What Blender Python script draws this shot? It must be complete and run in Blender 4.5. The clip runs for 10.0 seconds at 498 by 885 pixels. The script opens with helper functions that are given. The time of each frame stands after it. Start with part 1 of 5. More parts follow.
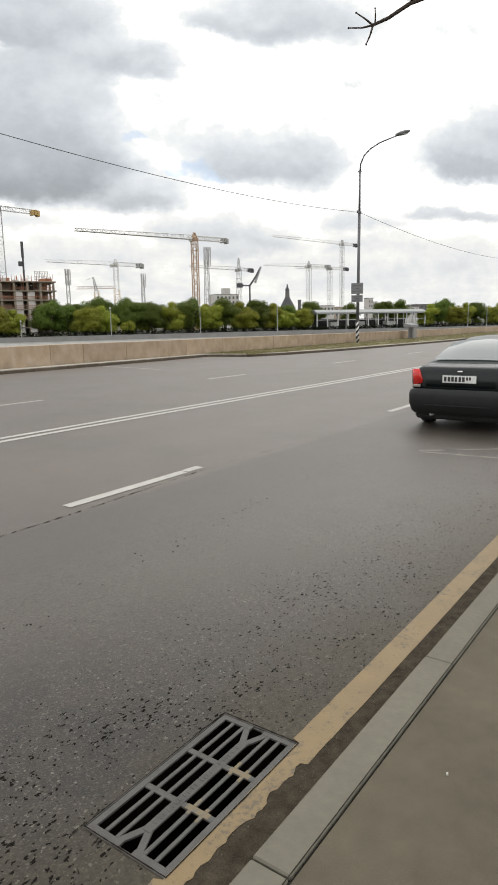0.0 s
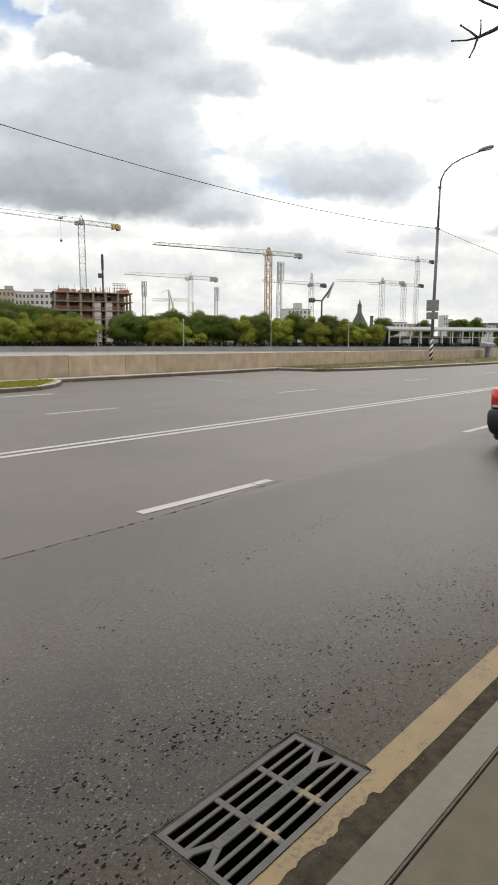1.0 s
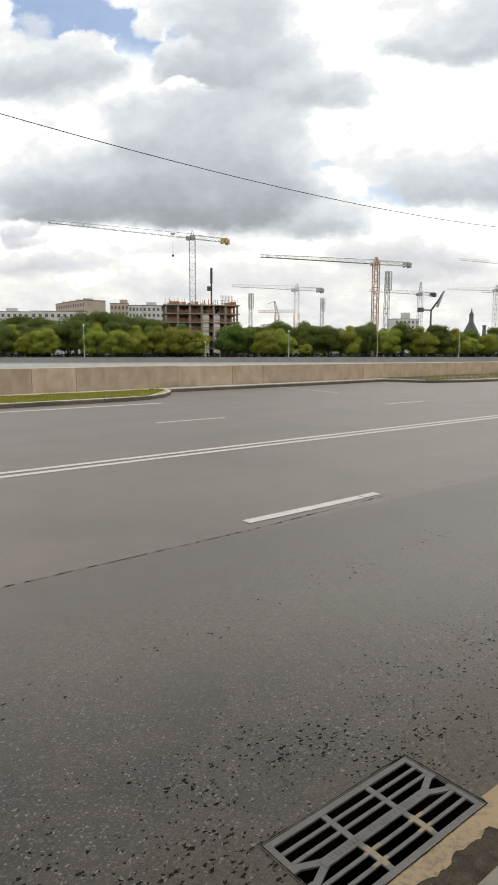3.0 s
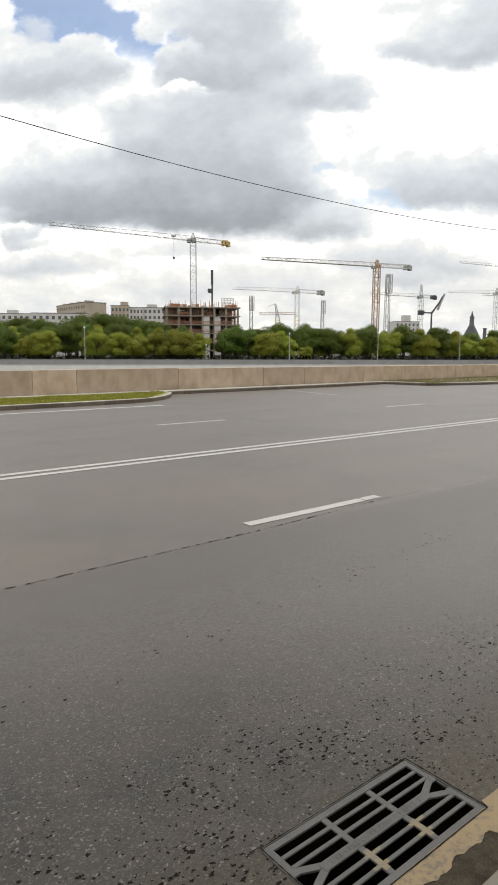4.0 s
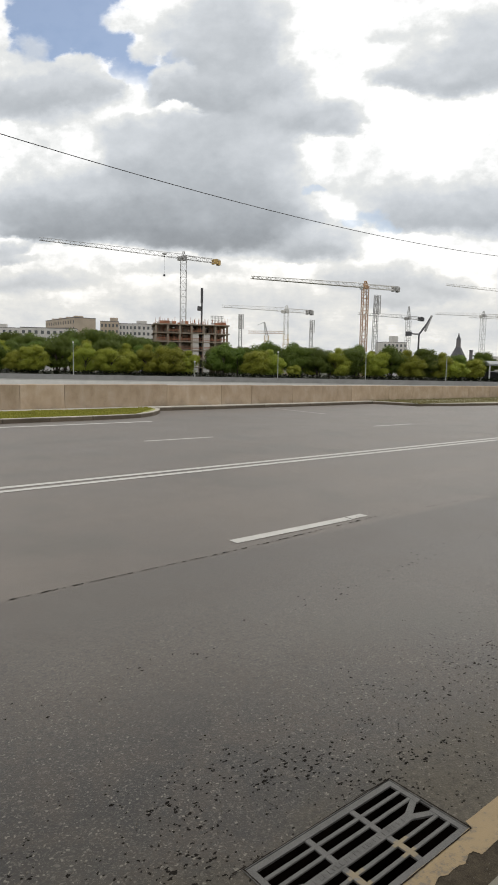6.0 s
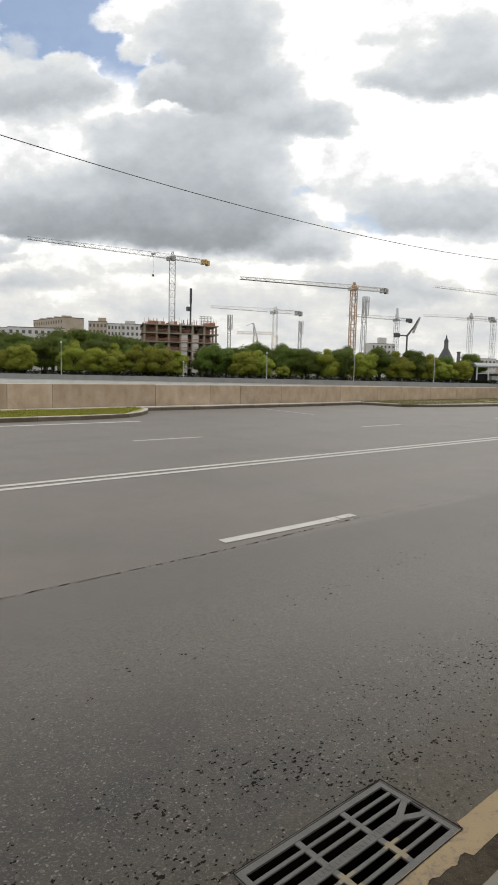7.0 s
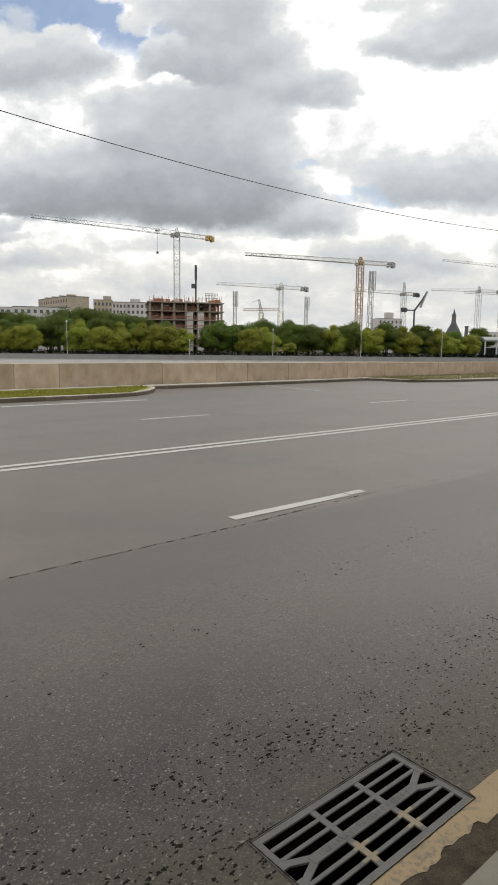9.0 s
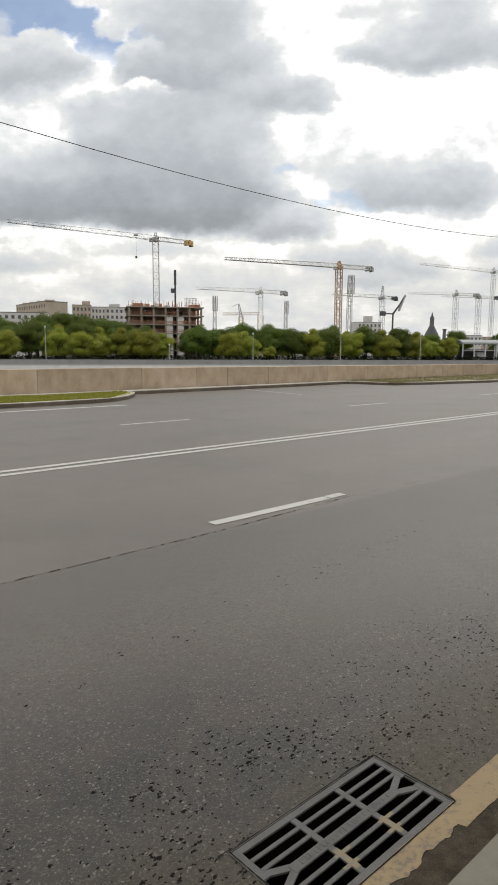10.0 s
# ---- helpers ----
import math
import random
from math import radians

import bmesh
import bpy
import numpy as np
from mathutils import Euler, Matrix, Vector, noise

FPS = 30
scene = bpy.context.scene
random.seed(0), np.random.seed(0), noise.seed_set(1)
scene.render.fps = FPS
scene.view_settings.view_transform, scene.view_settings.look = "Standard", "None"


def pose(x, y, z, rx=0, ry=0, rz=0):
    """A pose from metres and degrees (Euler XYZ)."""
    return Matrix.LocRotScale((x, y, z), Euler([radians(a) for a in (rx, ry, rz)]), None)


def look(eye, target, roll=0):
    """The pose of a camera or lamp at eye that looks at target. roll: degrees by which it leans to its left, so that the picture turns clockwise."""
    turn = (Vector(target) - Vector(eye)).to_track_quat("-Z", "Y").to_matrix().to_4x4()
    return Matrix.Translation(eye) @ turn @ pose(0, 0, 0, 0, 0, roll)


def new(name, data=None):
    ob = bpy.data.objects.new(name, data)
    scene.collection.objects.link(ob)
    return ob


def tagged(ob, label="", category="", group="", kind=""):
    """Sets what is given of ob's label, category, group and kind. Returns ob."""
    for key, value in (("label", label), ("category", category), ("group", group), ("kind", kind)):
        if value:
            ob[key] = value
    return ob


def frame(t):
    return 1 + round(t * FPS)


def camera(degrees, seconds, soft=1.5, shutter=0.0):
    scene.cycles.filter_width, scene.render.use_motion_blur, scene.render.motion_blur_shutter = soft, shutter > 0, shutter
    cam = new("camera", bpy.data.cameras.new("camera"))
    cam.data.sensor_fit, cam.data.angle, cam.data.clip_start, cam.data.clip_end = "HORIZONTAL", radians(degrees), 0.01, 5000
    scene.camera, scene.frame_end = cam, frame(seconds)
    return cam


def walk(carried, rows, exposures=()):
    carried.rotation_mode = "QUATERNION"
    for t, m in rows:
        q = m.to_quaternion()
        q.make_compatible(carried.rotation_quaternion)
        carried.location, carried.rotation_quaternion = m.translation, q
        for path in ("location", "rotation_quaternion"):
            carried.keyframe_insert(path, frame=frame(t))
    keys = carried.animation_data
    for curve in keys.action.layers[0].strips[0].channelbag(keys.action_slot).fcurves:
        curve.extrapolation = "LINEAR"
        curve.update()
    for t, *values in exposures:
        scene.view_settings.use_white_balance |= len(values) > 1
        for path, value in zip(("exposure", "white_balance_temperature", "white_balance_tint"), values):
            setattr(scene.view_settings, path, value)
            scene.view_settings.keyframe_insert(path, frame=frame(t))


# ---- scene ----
cam = camera(41.9, 10.0, soft=1.75)

PATH = [
    (0, (0.145, 0.0, 1.78), (1.745, 1.145, 1.419), -1.1),
    (0.5, (0.121, 0.045, 1.787), (1.635, 1.314, 1.476), -0.4),
    (1, (0.116, 0.07, 1.778), (1.596, 1.377, 1.46), 0.3),
    (1.5, (0.115, 0.078, 1.774), (1.557, 1.428, 1.464), -0.6),
    (2, (0.088, 0.09, 1.791), (1.429, 1.543, 1.491), -0.6),
    (2.5, (0.081, 0.107, 1.784), (1.327, 1.644, 1.49), -0.3),
    (3, (0.084, 0.101, 1.781), (1.34, 1.63, 1.494), 0.1),
    (4.5, (0.072, 0.099, 1.786), (1.324, 1.636, 1.519), 0.4),
    (5, (0.05, 0.088, 1.769), (1.308, 1.627, 1.55), 0.9),
    (5.5, (0.065, 0.095, 1.783), (1.352, 1.606, 1.537), 0.8),
    (5.7, (0.065, 0.087, 1.785), (1.356, 1.598, 1.556), 0.9),
    (6.8, (0.079, 0.112, 1.77), (1.367, 1.626, 1.546), 1.5),
    (7, (0.085, 0.12, 1.764), (1.401, 1.609, 1.541), 1.4),
    (7.5, (0.077, 0.13, 1.771), (1.409, 1.6, 1.515), 1.7),
    (8, (0.075, 0.128, 1.774), (1.372, 1.629, 1.523), 1.2),
    (8.5, (0.091, 0.135, 1.767), (1.375, 1.645, 1.494), 0.6),
    (9, (0.077, 0.137, 1.758), (1.372, 1.633, 1.466), 0.7),
    (9.5, (0.101, 0.133, 1.758), (1.417, 1.614, 1.483), 0.0),
    (10, (0.104, 0.137, 1.76), (1.443, 1.596, 1.481), 0.3),
]
walk(cam, [(t, look(eye, target, roll)) for t, eye, target, roll in PATH], exposures=[(0, 0.05), (3.2, 0.02), (4.5, 0.0), (5, -0.13), (5.5, -0.18), (7, -0.16), (8.5, -0.2), (10, -0.16)])

# ---- world, sun, exposure ----
scene.view_settings.exposure = 0.0
SUN_AZ, SUN_EL = radians(75), radians(52)


class Nodes:
    """Short hand for node trees."""

    def __init__(self, tree):
        self.t = tree
        tree.nodes.clear()

    def put(self, kind, ins=None, **props):
        n = self.t.nodes.new(kind)
        for k, v in props.items():
            setattr(n, k, v)
        for k, v in (ins or {}).items():
            self.link(v, n.inputs[k])
        return n

    def link(self, v, socket):
        if isinstance(v, bpy.types.NodeSocket):
            self.t.links.new(v, socket)
        else:
            socket.default_value = v

    def m(self, op, a, b=0.0, c=0.0, clamp=False):
        n = self.put("ShaderNodeMath", {0: a, 1: b, 2: c}, operation=op, use_clamp=clamp)
        return n.outputs[0]

    def v(self, op, a, b=(0, 0, 0)):
        n = self.put("ShaderNodeVectorMath", {0: a, 1: b}, operation=op)
        return n.outputs["Value"] if op in ("LENGTH", "DOT_PRODUCT") else n.outputs["Vector"]

    def ramp(self, f, stops, mode="LINEAR"):
        n = self.put("ShaderNodeValToRGB", {0: f})
        n.color_ramp.interpolation = mode
        e = n.color_ramp.elements
        while len(e) < len(stops):
            e.new(0.5)
        for el, (p, c) in zip(e, stops):
            el.position = p
            el.color = (*c, 1) if isinstance(c, tuple) else (c, c, c, 1)
        return n.outputs["Color"]

    def smooth(self, f, a, b, lo=0.0, hi=1.0):
        n = self.put("ShaderNodeMapRange", {0: f, 1: a, 2: b, 3: lo, 4: hi}, interpolation_type="SMOOTHSTEP")
        return n.outputs[0]

    def noise(self, vec, scale, detail=4.0, rough=0.55, color=False, distortion=0.0):
        n = self.put("ShaderNodeTexNoise", {"Vector": vec, "Scale": scale, "Detail": detail, "Roughness": rough, "Distortion": distortion})
        return n.outputs["Color" if color else "Fac"]

    def voronoi(self, vec, scale, feature="F1", out="Distance", rand=1.0):
        n = self.put("ShaderNodeTexVoronoi", {"Vector": vec, "Scale": scale, "Randomness": rand}, feature=feature)
        return n.outputs[out]

    def mix(self, f, a, b, blend="MIX"):
        n = self.put("ShaderNodeMix", data_type="RGBA", blend_type=blend)
        for v, i in ((f, 0), (a, 6), (b, 7)):
            self.link((*v, 1) if isinstance(v, tuple) and len(v) == 3 else v, n.inputs[i])
        return n.outputs[2]


# heaps of cumulus under a bright veil. Each puff: centre and radii on the sky, softness of its edge, tone of its top and its base, cover
GAPS = [
    (-0.373, 0.513, 0.101, 0.065), (-0.404, 0.463, 0.06, 0.031), (-0.315, 0.47, 0.063, 0.031), (-0.256, 0.438, 0.046, 0.022),
    (-0.222, 0.422, 0.025, 0.011), (-0.226, 0.484, 0.018, 0.021), (-0.191, 0.459, 0.025, 0.015),
]
PALE_GAPS = [
    (0.093, 0.226, 0.028, 0.013), (0.114, 0.212, 0.021, 0.011), (0.065, 0.218, 0.021, 0.006), (0.008, 0.26, 0.018, 0.006),
    (0.398, 0.325, 0.02, 0.005), (0.4, 0.227, 0.041, 0.007), (0.011, 0.263, 0.013, 0.005),
]
LEFT_HEAP = [
    (-0.479, 0.484, 0.029, 0.066, 0.25, 253, 244, 1), (-0.419, 0.47, 0.021, 0.017, 0.5, 246, 235, 0.55),
    (-0.311, 0.384, 0.127, 0.047, 0.5, 254, 252, 1), (-0.256, 0.399, 0.051, 0.014, 0.3, 254, 250, 0.95),
    (-0.448, 0.426, 0.06, 0.035, 0.25, 246, 222, 1), (-0.403, 0.43, 0.039, 0.027, 0.22, 244, 220, 1), (-0.36, 0.438, 0.039, 0.023, 0.18, 243, 212, 1),
    (-0.326, 0.423, 0.037, 0.025, 0.2, 240, 212, 1), (-0.302, 0.414, 0.029, 0.019, 0.3, 236, 214, 0.9),
    (-0.397, 0.4, 0.107, 0.03, 0.4, 222, 196, 0.95), (-0.423, 0.383, 0.095, 0.021, 0.6, 206, 202, 0.8),
    (-0.363, 0.367, 0.052, 0.014, 0.6, 232, 226, 0.8),
]
HIGH_HEAP = [
    (-0.258, 0.507, 0.045, 0.024, 0.3, 251, 240, 1), (-0.243, 0.469, 0.028, 0.018, 0.3, 252, 238, 1),
    (-0.202, 0.499, 0.045, 0.036, 0.4, 244, 228, 0.95), (-0.177, 0.468, 0.033, 0.026, 0.4, 242, 226, 0.9),
    (-0.119, 0.497, 0.069, 0.053, 0.5, 226, 208, 0.95), (-0.127, 0.448, 0.07, 0.044, 0.5, 216, 197, 0.9),
    (-0.201, 0.424, 0.033, 0.023, 0.22, 244, 216, 1), (-0.159, 0.406, 0.066, 0.034, 0.4, 216, 200, 0.95),
]
HIGH_TAIL = [
    (-0.085, 0.398, 0.074, 0.037, 0.5, 212, 193, 0.95), (-0.022, 0.368, 0.081, 0.023, 0.5, 226, 200, 0.95),
    (0.039, 0.353, 0.041, 0.012, 0.6, 228, 210, 0.8), (-0.095, 0.478, 0.037, 0.03, 0.8, 216, 208, 0.6),
    (-0.191, 0.384, 0.03, 0.009, 0.3, 255, 254, 1), (-0.169, 0.373, 0.017, 0.006, 0.3, 255, 254, 1),
    (-0.281, 0.356, 0.076, 0.035, 0.5, 255, 254, 0.9),
]
GREAT_CLOUD = [
    (-0.377, 0.316, 0.112, 0.044, 0.6, 252, 246, 0.9), (-0.426, 0.268, 0.096, 0.033, 0.7, 240, 222, 0.9),
    (-0.201, 0.345, 0.109, 0.032, 0.35, 230, 206, 0.95), (-0.264, 0.314, 0.048, 0.037, 0.3, 228, 204, 0.95),
    (-0.125, 0.31, 0.096, 0.063, 0.45, 214, 197, 0.95), (-0.079, 0.3, 0.05, 0.071, 0.6, 222, 208, 0.9),
    (-0.032, 0.268, 0.046, 0.033, 0.7, 238, 222, 0.7), (-0.209, 0.264, 0.144, 0.044, 0.5, 200, 184, 0.9),
    (-0.356, 0.254, 0.113, 0.028, 0.6, 222, 196, 0.9), (-0.418, 0.237, 0.097, 0.018, 0.6, 204, 190, 0.85),
]
GREAT_BASE = [
    (-0.26, 0.216, 0.205, 0.028, 0.65, 186, 168, 0.95), (-0.106, 0.209, 0.109, 0.036, 0.6, 188, 168, 0.95),
    (-0.383, 0.204, 0.088, 0.015, 0.5, 180, 172, 0.9), (-0.174, 0.189, 0.094, 0.015, 0.6, 168, 164, 0.8),
    (0.004, 0.18, 0.062, 0.016, 0.6, 216, 196, 0.95), (0.028, 0.204, 0.05, 0.013, 0.7, 240, 226, 0.7),
    (-0.453, 0.182, 0.032, 0.018, 0.25, 250, 205, 1), (-0.439, 0.163, 0.03, 0.008, 0.4, 204, 190, 0.9),
    (-0.331, 0.164, 0.114, 0.017, 0.6, 254, 250, 0.95),
]
RIGHT_HIGH = [
    (0.114, 0.486, 0.047, 0.018, 0.7, 246, 234, 0.9), (0.246, 0.491, 0.046, 0.026, 0.7, 238, 222, 0.9),
    (0.159, 0.452, 0.047, 0.025, 0.8, 240, 228, 0.8), (0.238, 0.443, 0.048, 0.042, 0.55, 226, 192, 0.95),
    (0.196, 0.419, 0.055, 0.02, 0.6, 222, 202, 0.9), (0.125, 0.418, 0.049, 0.014, 0.5, 230, 208, 0.95),
    (-0.055, 0.504, 0.032, 0.022, 0.8, 236, 230, 0.7), (0.272, 0.432, 0.081, 0.026, 0.6, 222, 206, 0.9),
    (0.16, 0.423, 0.065, 0.016, 0.6, 234, 216, 0.8), (0.32, 0.349, 0.014, 0.006, 0.6, 236, 228, 0.8), (0.475, 0.442, 0.081, 0.03, 0.8, 246, 240, 0.6),
]
RIGHT_LOW = [
    (0.116, 0.272, 0.073, 0.022, 0.8, 246, 236, 0.8), (0.182, 0.25, 0.084, 0.035, 0.6, 232, 206, 0.95),
    (0.167, 0.226, 0.073, 0.017, 0.6, 212, 198, 0.9), (0.255, 0.237, 0.06, 0.028, 0.6, 222, 202, 0.95),
    (0.051, 0.27, 0.041, 0.017, 0.9, 246, 238, 0.7), (0.524, 0.254, 0.076, 0.038, 0.6, 226, 194, 0.95),
    (0.565, 0.292, 0.057, 0.029, 0.7, 228, 208, 0.9), (0.53, 0.229, 0.057, 0.017, 0.5, 196, 186, 0.9),
    (0.45, 0.161, 0.043, 0.008, 0.6, 226, 212, 0.9), (0.536, 0.155, 0.06, 0.008, 0.6, 224, 210, 0.9),
    (0.347, 0.148, 0.057, 0.012, 0.7, 232, 222, 0.8),
]
LOW_STREAKS = [
    (0.097, 0.137, 0.074, 0.02, 0.7, 234, 214, 0.9), (0.193, 0.12, 0.061, 0.016, 0.6, 226, 208, 0.9),
    (-0.429, 0.128, 0.107, 0.013, 0.7, 230, 218, 0.9), (-0.208, 0.147, 0.095, 0.012, 0.7, 236, 226, 0.8),
    (-0.199, 0.09, 0.052, 0.01, 0.7, 228, 218, 0.8), (-0.044, 0.1, 0.101, 0.017, 0.8, 236, 228, 0.8), (0.46, 0.085, 0.196, 0.029, 0.8, 236, 226, 0.8),
    (0.136, 0.103, 0.052, 0.013, 0.6, 228, 212, 0.8), (0.366, 0.119, 0.093, 0.013, 0.7, 240, 230, 0.8),
]
CLOUDS = (LEFT_HEAP, HIGH_HEAP, HIGH_TAIL, GREAT_CLOUD, GREAT_BASE, RIGHT_HIGH, RIGHT_LOW, LOW_STREAKS)


def build_world():
    world = bpy.data.worlds.new("sky")
    scene.world = world
    world.use_nodes = True
    g = Nodes(world.node_tree)
    way = g.put("ShaderNodeTexCoord").outputs["Generated"]
    q = math.sqrt(0.5)
    ahead = g.m("MAXIMUM", g.v("DOT_PRODUCT", way, (q, q, 0)), 0.12)
    u = g.m("DIVIDE", g.v("DOT_PRODUCT", way, (q, -q, 0)), ahead)
    z = g.put("ShaderNodeSeparateXYZ", {0: way}).outputs[2]
    v = g.m("DIVIDE", z, ahead)
    flat = g.put("ShaderNodeCombineXYZ", {0: u, 1: g.m("MULTIPLY", v, 1.35), 2: 0.0}).outputs[0]
    wide = g.v("SUBTRACT", g.noise(flat, 7.0, 5, 0.55, True), (0.5, 0.5, 0.5))
    fine = g.v("SUBTRACT", g.noise(flat, 30.0, 7, 0.6, True), (0.5, 0.5, 0.5))
    uv = g.put("ShaderNodeCombineXYZ", {0: u, 1: v, 2: 0.0}).outputs[0]
    uv = g.v("ADD", uv, g.v("ADD", g.v("MULTIPLY", wide, (0.085, 0.05, 0)), g.v("MULTIPLY", fine, (0.036, 0.027, 0))))
    billow = g.noise(flat, 9.0, 7, 0.58)
    puff = g.noise(flat, 34.0, 6, 0.6)

    def local(cu, cv, ru, rv):
        return g.put("ShaderNodeVectorMath", {0: uv, 1: (1 / ru, 1 / rv, 0), 2: (-cu / ru, -cv / rv, 0)}, operation="MULTIPLY_ADD").outputs["Vector"]

    def blend(f, a, b):
        n = g.put("ShaderNodeMix", data_type="FLOAT")
        for value, i in ((f, 0), (a, 2), (b, 3)):
            g.link(value, n.inputs[i])
        return n.outputs[0]

    # bright veil, greyer and streaked low down; greys run from 0 (black) to 1 (white paper)
    streak = g.noise(g.put("ShaderNodeMapping", {"Vector": flat, "Scale": (1.0, 3.2, 1.0)}).outputs[0], 6.0, 7, 0.6)
    grey = g.smooth(g.noise(flat, 3.4, 7, 0.62), 0.50, 0.74, 1.0, 0.965)
    grey = blend(g.m("MULTIPLY", g.smooth(v, 0.17, 0.06), g.smooth(streak, 0.30, 0.66, 0.35, 1.0)), grey, 0.91)
    # open sky between the heaps
    blue = 0.0
    ragged = g.m("MULTIPLY", g.m("SUBTRACT", puff, 0.5), 1.1)
    for gap in GAPS:
        blue = g.m("MAXIMUM", blue, g.smooth(g.m("ADD", g.v("LENGTH", local(*gap)), ragged), 1.25, 0.7, 0.0, 0.92))
    for heap in CLOUDS:
        for cu, cv, ru, rv, soft, top, base, cover in heap:
            p = local(cu, cv, ru, rv)
            tint = g.smooth(g.v("DOT_PRODUCT", p, (0, 1, 0)), -0.75, 0.75, base / 255, top / 255)
            there = g.smooth(g.v("LENGTH", p), 1.0 + soft, max(0.05, 1.0 - soft), 0.0, cover)
            grey = blend(there, grey, tint)
            blue = blend(there, blue, 0.0)
    for gap in PALE_GAPS:
        blue = g.m("MAXIMUM", blue, g.smooth(g.m("ADD", g.v("LENGTH", local(*gap)), ragged), 1.2, 0.5, 0.0, 0.42))
    # soft relief inside the heaps
    grey = g.m("ADD", grey, g.m("ADD", g.m("MULTIPLY", g.m("SUBTRACT", billow, 0.5), 0.17), g.m("MULTIPLY", g.m("SUBTRACT", puff, 0.5), 0.10)))
    col = g.ramp(grey, [(0.50, (0.198, 0.215, 0.235)), (0.60, (0.294, 0.317, 0.344)), (0.70, (0.415, 0.445, 0.477)), (0.80, (0.565, 0.601, 0.639)), (0.90, (0.748, 0.784, 0.824)), (0.955, (0.91, 0.926, 0.92)), (1.0, (1.30, 1.30, 1.29))])
    sky = g.put("ShaderNodeTexSky", sky_type="NISHITA", sun_disc=False, sun_elevation=SUN_EL, sun_rotation=SUN_AZ).outputs[0]
    sky = g.mix(1.0, sky, (0.125, 0.125, 0.125), "MULTIPLY")
    col = g.mix(blue, col, sky)
    # warmer towards the horizon
    col = g.mix(g.smooth(v, 0.22, 0.10), col, g.mix(1.0, col, (1.025, 1.0, 0.965), "MULTIPLY"))
    # the ground side of the sphere stays dim
    col = g.mix(g.smooth(z, -0.02, -0.08), col, (0.12, 0.12, 0.11))
    bg = g.put("ShaderNodeBackground", {"Color": col, "Strength": 1.0})
    g.put("ShaderNodeOutputWorld", {"Surface": bg.outputs[0]})


build_world()
sun = new("sun", bpy.data.lights.new("sun", "SUN"))
sun.data.energy, sun.data.angle, sun.data.color = 0.9, radians(40), (1.0, 0.96, 0.9)
sun.matrix_world = look((0, 0, 60), (-math.sin(SUN_AZ) * math.cos(SUN_EL), -math.cos(SUN_AZ) * math.cos(SUN_EL), 60 - math.sin(SUN_EL)))


# ---- materials ----
def material(name):
    mat = bpy.data.materials.new(name)
    mat.use_nodes = True
    g = Nodes(mat.node_tree)
    return mat, g


def finish(g, color, rough=0.8, bump=None, depth=0.01, metal=0.0, spec=0.5, **more):
    ins = {"Base Color": (*color, 1) if isinstance(color, tuple) else color, "Roughness": rough, "Metallic": metal, "Specular IOR Level": spec, **more}
    if bump is not None:
        ins["Normal"] = g.put("ShaderNodeBump", {"Height": bump, "Strength": 0.8, "Distance": depth}).outputs[0]
    b = g.put("ShaderNodeBsdfPrincipled", ins)
    g.put("ShaderNodeOutputMaterial", {"Surface": b.outputs[0]})


def place(g):
    return g.put("ShaderNodeNewGeometry").outputs["Position"]


def plain(name, color, rough=0.7, scale=3.0, vary=0.25, metal=0.0, depth=0.004, piece=0.0, spec=0.5):
    """A painted or raw surface with stains at two scales; piece: how far single pieces differ."""
    mat, g = material(name)
    p = place(g)
    n = g.m("ADD", g.m("MULTIPLY", g.noise(p, scale, 5), 0.6), g.m("MULTIPLY", g.noise(p, scale * 11, 4), 0.4))
    dark = tuple(c * (1 - vary) for c in color)
    light = tuple(min(1, c * (1 + vary)) for c in color)
    col = g.ramp(n, [(0.3, dark), (0.7, light)])
    if piece:
        r = g.put("ShaderNodeObjectInfo").outputs["Random"]
        k = g.m("ADD", 1 - piece, g.m("MULTIPLY", r, 2 * piece))
        col = g.mix(1.0, col, g.put("ShaderNodeCombineXYZ", {0: k, 1: k, 2: k}).outputs[0], "MULTIPLY")
    finish(g, col, rough, g.noise(p, scale * 20, 3), depth, metal, spec)
    return mat


